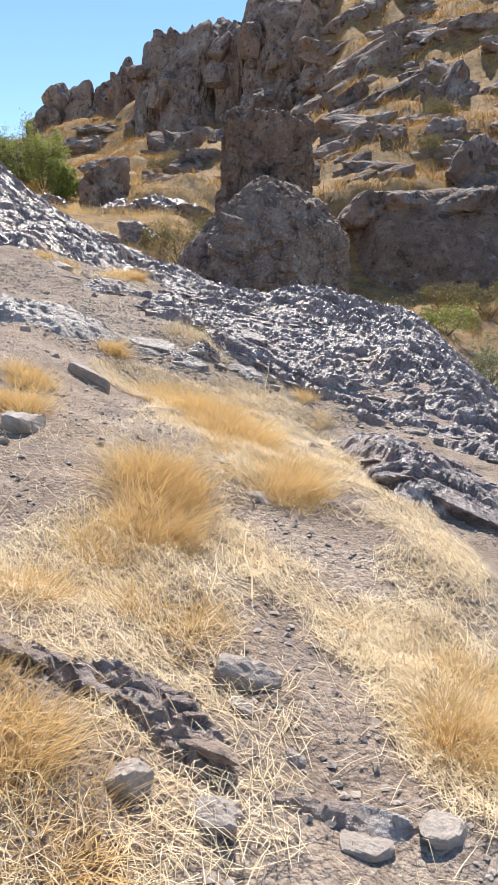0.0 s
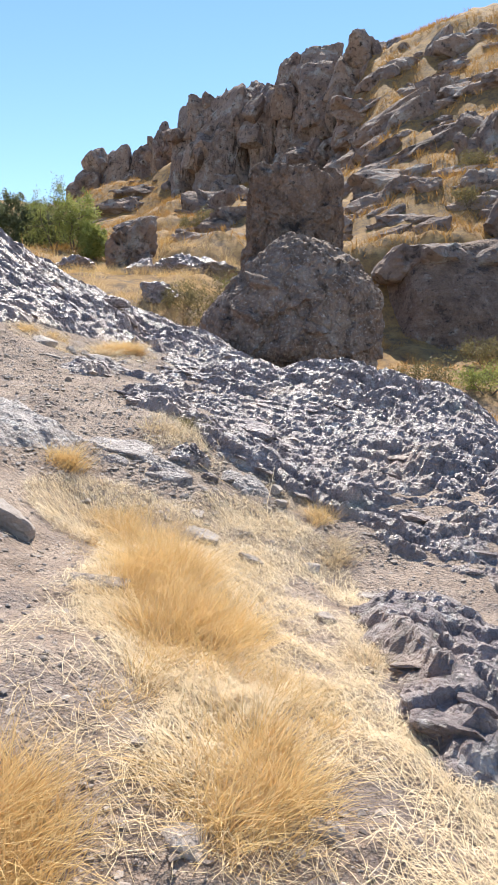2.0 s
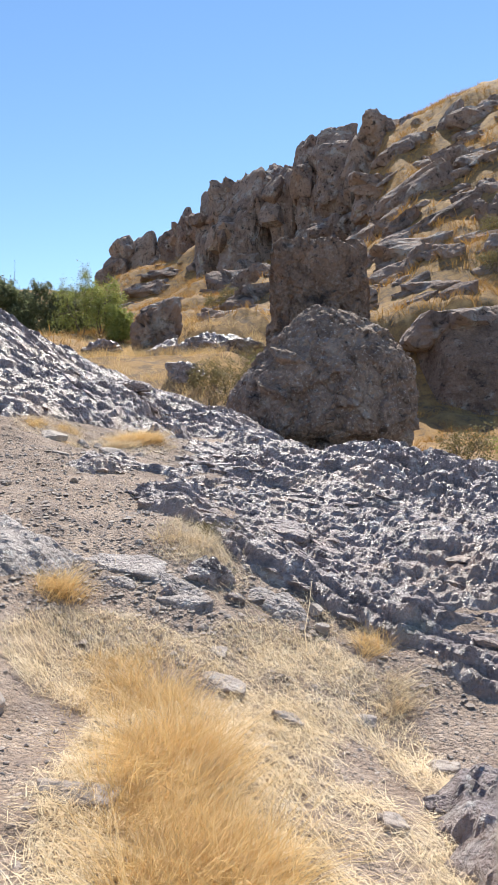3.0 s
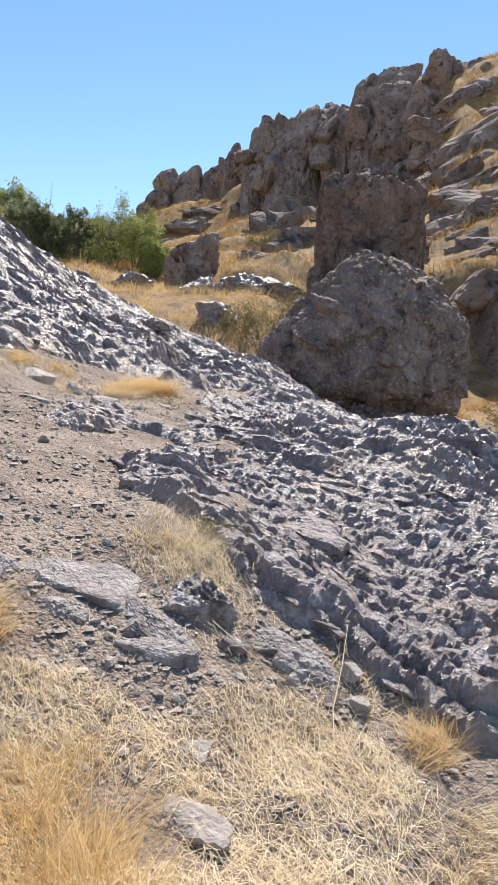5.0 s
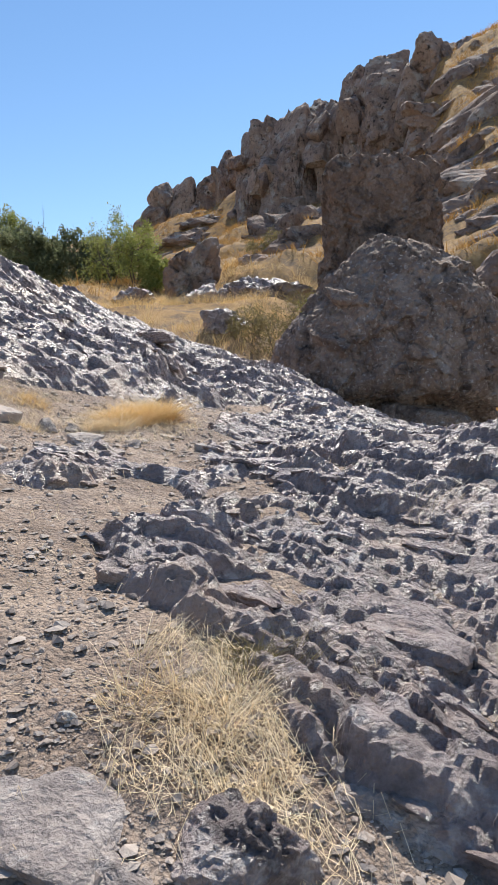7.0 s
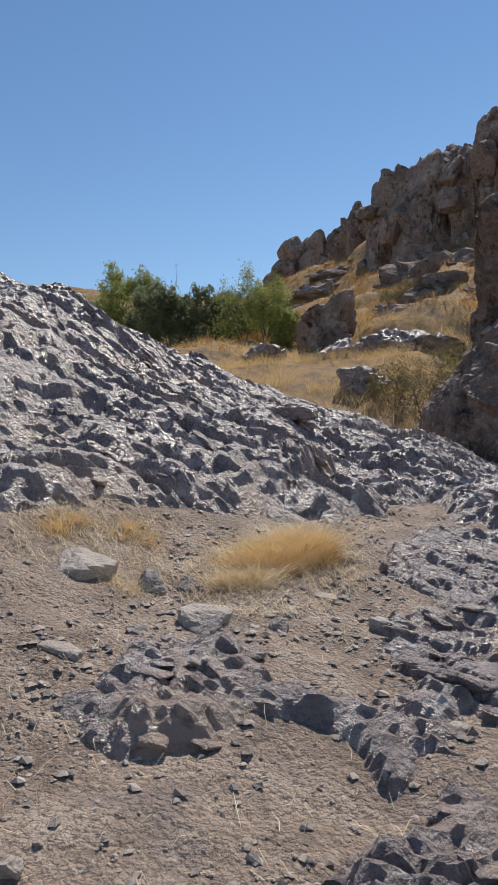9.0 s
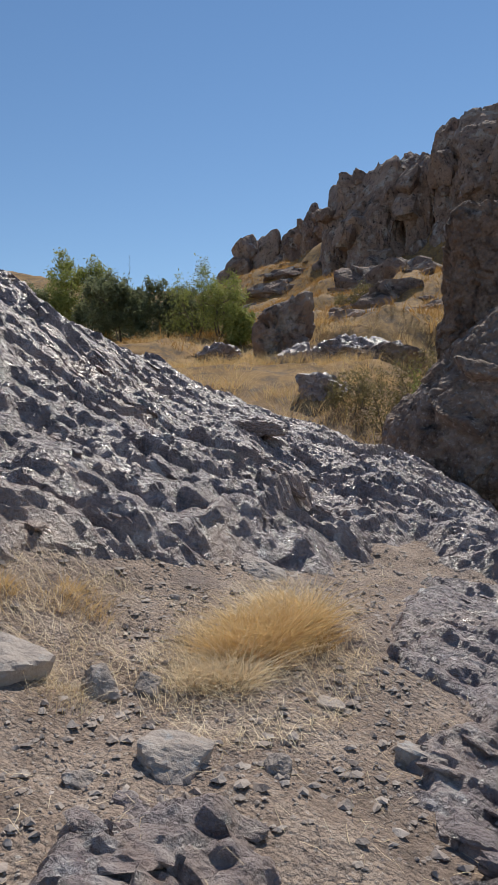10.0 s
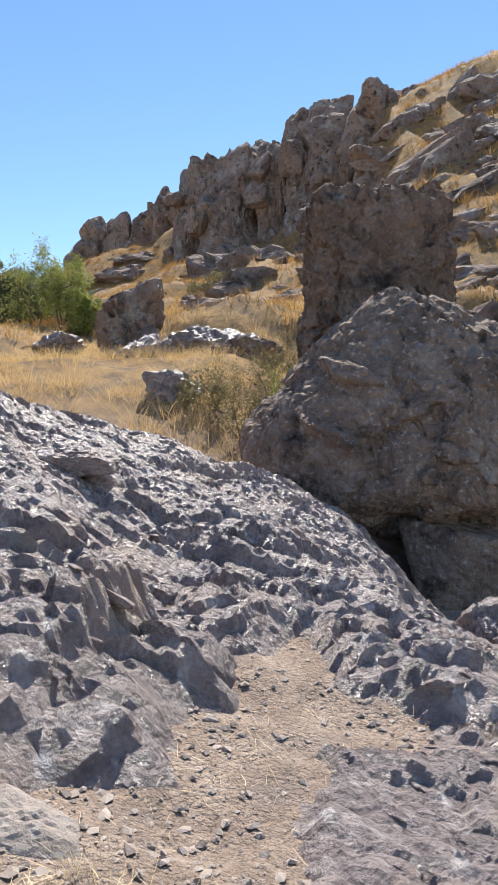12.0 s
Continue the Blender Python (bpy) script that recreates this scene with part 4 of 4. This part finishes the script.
gravel("gravel", 42000, (-2.4, 1.6, 0.8, 7.5), 0.0055, 5, "loose grey gravel scattered on the dirt", lambda x, y, u: fbm(x * 1.5, y * 1.5, seed=61) > u - 0.6)
gravel("gravel", 46000, (-3.0, 1.0, 6.3, 15), 0.0075, 6, "loose grey gravel scattered on the trodden path", lambda x, y, u: fbm(x * 1.5, y * 1.5, seed=62) > u - 0.6)
gravel("rubble", 9000, (-1.9, 0.6, 6.2, 8.4), 0.0085, 7, "angular grey rubble between the ledges", lambda x, y, u: u < 0.8)
gravel("rubble", 11000, (-3.2, 0.3, 8.3, 13.5), 0.0075, 8, "angular grey rubble beside the path", lambda x, y, u: u < 0.7)


# ---- far grass ----
def far_grass(name, clumps, per, area, height, wide, seed, label, mat, where):
    rng = np.random.RandomState(seed)
    x, y = rng.uniform(area[0], area[1], clumps), rng.uniform(area[2], area[3], clumps)
    keep = where(x, y, rng.uniform(0, 1, clumps))
    x, y = x[keep], y[keep]
    n = len(x)
    px, py = np.repeat(x, per), np.repeat(y, per)
    a, r = rng.uniform(0, 2 * math.pi, n * per), np.sqrt(rng.uniform(0, 1, n * per))
    big = np.repeat(height * rng.uniform(0.5, 1.1, n), per)
    px, py = px + 0.5 * big * r * np.cos(a), py + 0.5 * big * r * np.sin(a)
    base = np.stack([px, py, dirt(px, py) - 0.05], 1)
    lean = np.stack([np.cos(a) * r, np.sin(a) * r], 1) * 0.7 + rng.normal(size=(n * per, 2)) * 0.2
    h = big * rng.uniform(0.6, 1, n * per)
    return tagged(new(name, mesh_of(name, *blades(rng, base, h, lean, np.full(n * per, wide), 2), mat)), label, "grass", kind="stuff")


far_grass("valley_grass", 1500, 30, (-16, 1, 21.5, 40), 0.55, 0.006, 1, "tall golden dry grass on the valley floor", STRAW, lambda x, y, u: (fbm(x * 0.4, y * 0.4, seed=71) > u - 0.7) & (x < 1.5 - 0.1 * (y - 21)))
far_grass("hill_grass", 12000, 10, (-32, 22, 36, 105), 0.7, 0.022, 2, "dry golden grass clumps over the hillside", HILL_STRAW, lambda x, y, u: fbm(x * 0.2, y * 0.2, seed=72) > u - 0.8)
far_grass("gully_grass", 230, 36, (2.5, 14, 20, 33), 0.5, 0.008, 3, "dry brush in the gully", HILL_STRAW, lambda x, y, u: fbm(x * 0.4, y * 0.4, seed=73) > u - 0.6)


# ---- trees and shrubs ----
def tube(points, radii, sides=6):
    """A tapered limb along points."""
    points = np.asarray(points, float)
    verts, faces = [], []
    for k, (p, r) in enumerate(zip(points, radii)):
        way = points[min(k + 1, len(points) - 1)] - points[max(k - 1, 0)]
        way /= np.linalg.norm(way) + 1e-9
        a = np.cross(way, (0.3, 1, 0.2))
        a /= np.linalg.norm(a)
        b = np.cross(way, a)
        for s in range(sides):
            t = 2 * math.pi * s / sides
            verts.append(p + r * (math.cos(t) * a + math.sin(t) * b))
        if k:
            for s in range(sides):
                o, q = (k - 1) * sides, (s + 1) % sides
                faces.append((o + s, o + q, o + sides + q, o + sides + s))
    return np.array(verts), np.array(faces)


def tree(name, x, y, height, width, seed, leaf_mat, label, stems=3, leaves=5000, leaf=0.09, category="tree", bare=False, base=None):
    rng = np.random.RandomState(seed)
    root = new(name)
    root.location = (x, y, spot(x, y) - 0.05 if base is None else base)
    tagged(root, label, category)
    vs, fs, tips, count = [], [], [], 0

    def limb(start, way, length, radius, depth):
        nonlocal count
        pts, p, w = [start], np.array(start, float), np.array(way, float)
        n = 6 if depth < 2 else 3
        for k in range(n):
            w = w + rng.normal(size=3) * 0.16 + np.array([0, 0, 0.06])
            w /= np.linalg.norm(w)
            p = p + w * length / n
            pts.append(p.copy())
        v, f = tube(pts, [radius * (1 - 0.8 * k / n) for k in range(n + 1)], 6 if depth == 0 else 4 if depth < 3 else 3)
        vs.append(v)
        fs.append(f + count)
        count += len(v)
        if depth < 3:
            for k in range(2 + (depth < 2) * 2):
                at = pts[rng.randint(n // 2, n + 1)]
                out = rng.normal(size=3) * (0.7, 0.7, 0.35)
                d = w * 0.6 + out
                limb(at, d / np.linalg.norm(d), length * rng.uniform(0.45, 0.65), radius * 0.45, depth + 1)
        else:
            tips.extend(pts[1:])

    for s in range(stems):
        a = 2 * math.pi * s / stems + rng.uniform(-0.5, 0.5)
        sp = 0.42 * width / height * 1.6
        limb((0.1 * math.cos(a), 0.1 * math.sin(a), 0), (sp * math.cos(a), sp * math.sin(a), 1.0), height * 0.52, 0.02 * height * (0.7 if stems > 2 else 1), 0)
    vs = np.concatenate(vs)
    tips = np.array(tips)
    top = max(tips[:, 2].max(), 0.1)
    reach = np.percentile(np.abs(tips[:, :2]), 97) + 1e-6
    k = np.array([0.5 * width / reach, 0.5 * width / reach, height / top])
    part("trunk", mesh_of("trunk", vs * k, np.concatenate(fs), BARK, True), root, "grey branching stems")
    if not bare:
        c = (tips * k)[rng.randint(0, len(tips), leaves)] + rng.normal(size=(leaves, 3)) * 0.045 * width
        low = rng.uniform(0, 1, leaves) < 0.4
        c[:, 2] = np.where(low, c[:, 2] * rng.uniform(0.25, 1, leaves), c[:, 2])
        c[:, :2] += np.where(low, 1, 0)[:, None] * rng.normal(size=(leaves, 2)) * 0.05 * width
        c[:, 2] = np.abs(c[:, 2] - 0.03) + 0.03
        a, b = rng.normal(size=(leaves, 3)), rng.normal(size=(leaves, 3))
        a /= np.linalg.norm(a, axis=1)[:, None]
        b -= a * (a * b).sum(1)[:, None]
        b /= np.linalg.norm(b, axis=1)[:, None]
        s = leaf * rng.uniform(0.5, 1.1, leaves)[:, None]
        verts = np.stack([c - a * s, c - b * s * 0.35, c + a * s, c + b * s * 0.35], 1).reshape(-1, 3)
        part("crown", mesh_of("crown", verts, np.arange(leaves * 4).reshape(-1, 4), leaf_mat), root, "many small leaves with gaps of sky")
    return root


tree("tree", -12.9, 44.0, 4.3, 2.9, 41, BRIGHT_LEAF, "slender yellow-green willow with a thin crown", 3, 3000, 0.085)
tree("tree", -11.6, 43.6, 3.3, 2.3, 2, BRIGHT_LEAF, "yellow-green willow with several stems", 4, 6000, 0.085)
tree("tree", -10.3, 43.0, 2.34, 1.70, 3, BRIGHT_LEAF, "bright green bushy young willow", 4, 7200, 0.10, category="tree")
tree("tree", -18.6, 47.0, 3.96, 2.89, 4, LEAF, "dark green dense willow in the thicket", 4, 12000, 0.12)
tree("tree", -16.3, 47.0, 3.60, 2.72, 5, LEAF, "dark green dense willow in the thicket", 4, 12000, 0.12)
tree("tree", -14.6, 48.0, 3.51, 2.72, 6, LEAF, "dark green dense willow in the thicket", 4, 12000, 0.12)
tree("tree", -20.6, 49.0, 3.87, 2.89, 7, LEAF, "dark green dense willow in the thicket", 4, 10000, 0.12)
tree("tree", -23.7, 52.0, 5.6, 4.0, 8, BRIGHT_LEAF, "rounded green tree above the thicket", 3, 11000, 0.13)
tree("tree", -27.0, 52.0, 3.78, 3.40, 9, LEAF, "dark green dense willow in the thicket", 4, 10000, 0.12)
tree("dead_tree", -19.7, 50.0, 6.0, 1.3, 10, LEAF, "leafless grey dead tree standing above the thicket", 1, bare=True)
tree("shrub", -1.2, 25.6, 1.5, 1.0, 11, BRIGHT_LEAF, "green shrub growing against the boulder", 4, 2200, 0.05, "shrub")
tree("shrub", -2.2, 24.4, 1.2, 1.3, 12, DRY_LEAF, "half-dry olive shrub in the valley grass", 5, 2400, 0.045, "shrub")
tree("shrub", -3.0, 25.4, 1.0, 1.3, 13, DRY_LEAF, "half-dry olive shrub in the valley grass", 5, 2000, 0.045, "shrub")
tree("shrub", 4.0, 22.0, 1.2, 1.3, 14, DRY_LEAF, "dry olive shrub on the gully floor", 5, 2000, 0.05, "shrub")
tree("shrub", 3.1, 18.2, 1.1, 1.0, 15, BRIGHT_LEAF, "green shrub on the gully floor", 5, 2200, 0.045, "shrub")
tree("shrub", 5.9, 18.0, 1.6, 1.6, 16, LEAF, "grey-green shrub on the gully floor", 5, 3000, 0.05, "shrub")
tree("shrub", 6.8, 26.0, 1.1, 2.0, 17, BRIGHT_LEAF, "yellow-green shrub at the foot of the bank", 5, 2600, 0.06, "shrub")
tree("shrub", 9.0, 28.0, 1.4, 2.0, 18, DRY_LEAF, "dry brown shrub at the foot of the bank", 5, 2400, 0.06, "shrub")
tree("shrub", 11.2, 46.0, 1.2, 2.0, 19, DRY_LEAF, "dry olive shrub on the rocky hillside", 5, 1800, 0.08, "shrub")
tree("shrub", -6.0, 56.0, 1.4, 2.4, 20, DRY_LEAF, "olive shrub on the grassy hillside", 5, 1800, 0.09, "shrub")


def stick(points, radius, label):
    pts = [(x, y, spot(x, y) + h) for x, y, h in points]
    ob = new("stick", mesh_of("stick", *tube(pts, [radius * (1 - 0.5 * k / len(pts)) for k in range(len(pts))], 6), PALE_STRAW, True))
    return tagged(ob, label, "stick")


stick([(0.01, 2.38, 0.0), (0.01, 2.5, 0.02), (-0.02, 2.67, 0.045), (-0.015, 2.8, 0.05), (-0.01, 2.91, 0.045), (0.02, 3.02, 0.01)], 0.0035, "bleached dry stalk lying bent across the path")
stick([(-0.13, 2.3, 0.0), (-0.11, 2.42, 0.03), (-0.12, 2.55, 0.05), (-0.1, 2.66, 0.09)], 0.003, "bleached dry stalk leaning over the path")
stick([(-0.35, 7.0, 0.1), (-0.2, 6.98, 0.06), (-0.05, 6.95, 0.02)], 0.0025, "pale dry stalk lying across the rubble")
stick([(0.16, 6.75, 0.0), (0.15, 6.9, 0.03), (0.18, 7.1, 0.06), (0.2, 7.3, 0.1)], 0.003, "long pale dry stalk beside the ledges")
tree("dead_weed", 0.2, 14.7, 0.5, 0.4, 31, LEAF, "leafless grey dead weed at the gully's edge", 4, bare=True, category="weed")
tree("shrub", -1.7, 27.0, 1.3, 1.6, 32, DRY_LEAF, "half-dry olive shrub beside the boulder", 5, 2400, 0.045, "shrub")
tree("shrub", 7.5, 29.0, 1.1, 1.8, 33, DRY_LEAF, "dry brown shrub at the foot of the bank", 5, 2400, 0.06, "shrub")
tree("shrub", 10.5, 25.0, 1.5, 2.2, 34, LEAF, "grey-green shrub in the gully", 5, 3000, 0.06, "shrub")
tree("shrub", 9.5, 40.5, 1.2, 1.6, 35, DRY_LEAF, "dry olive shrub on the ledge above the bank", 5, 1800, 0.07, "shrub")
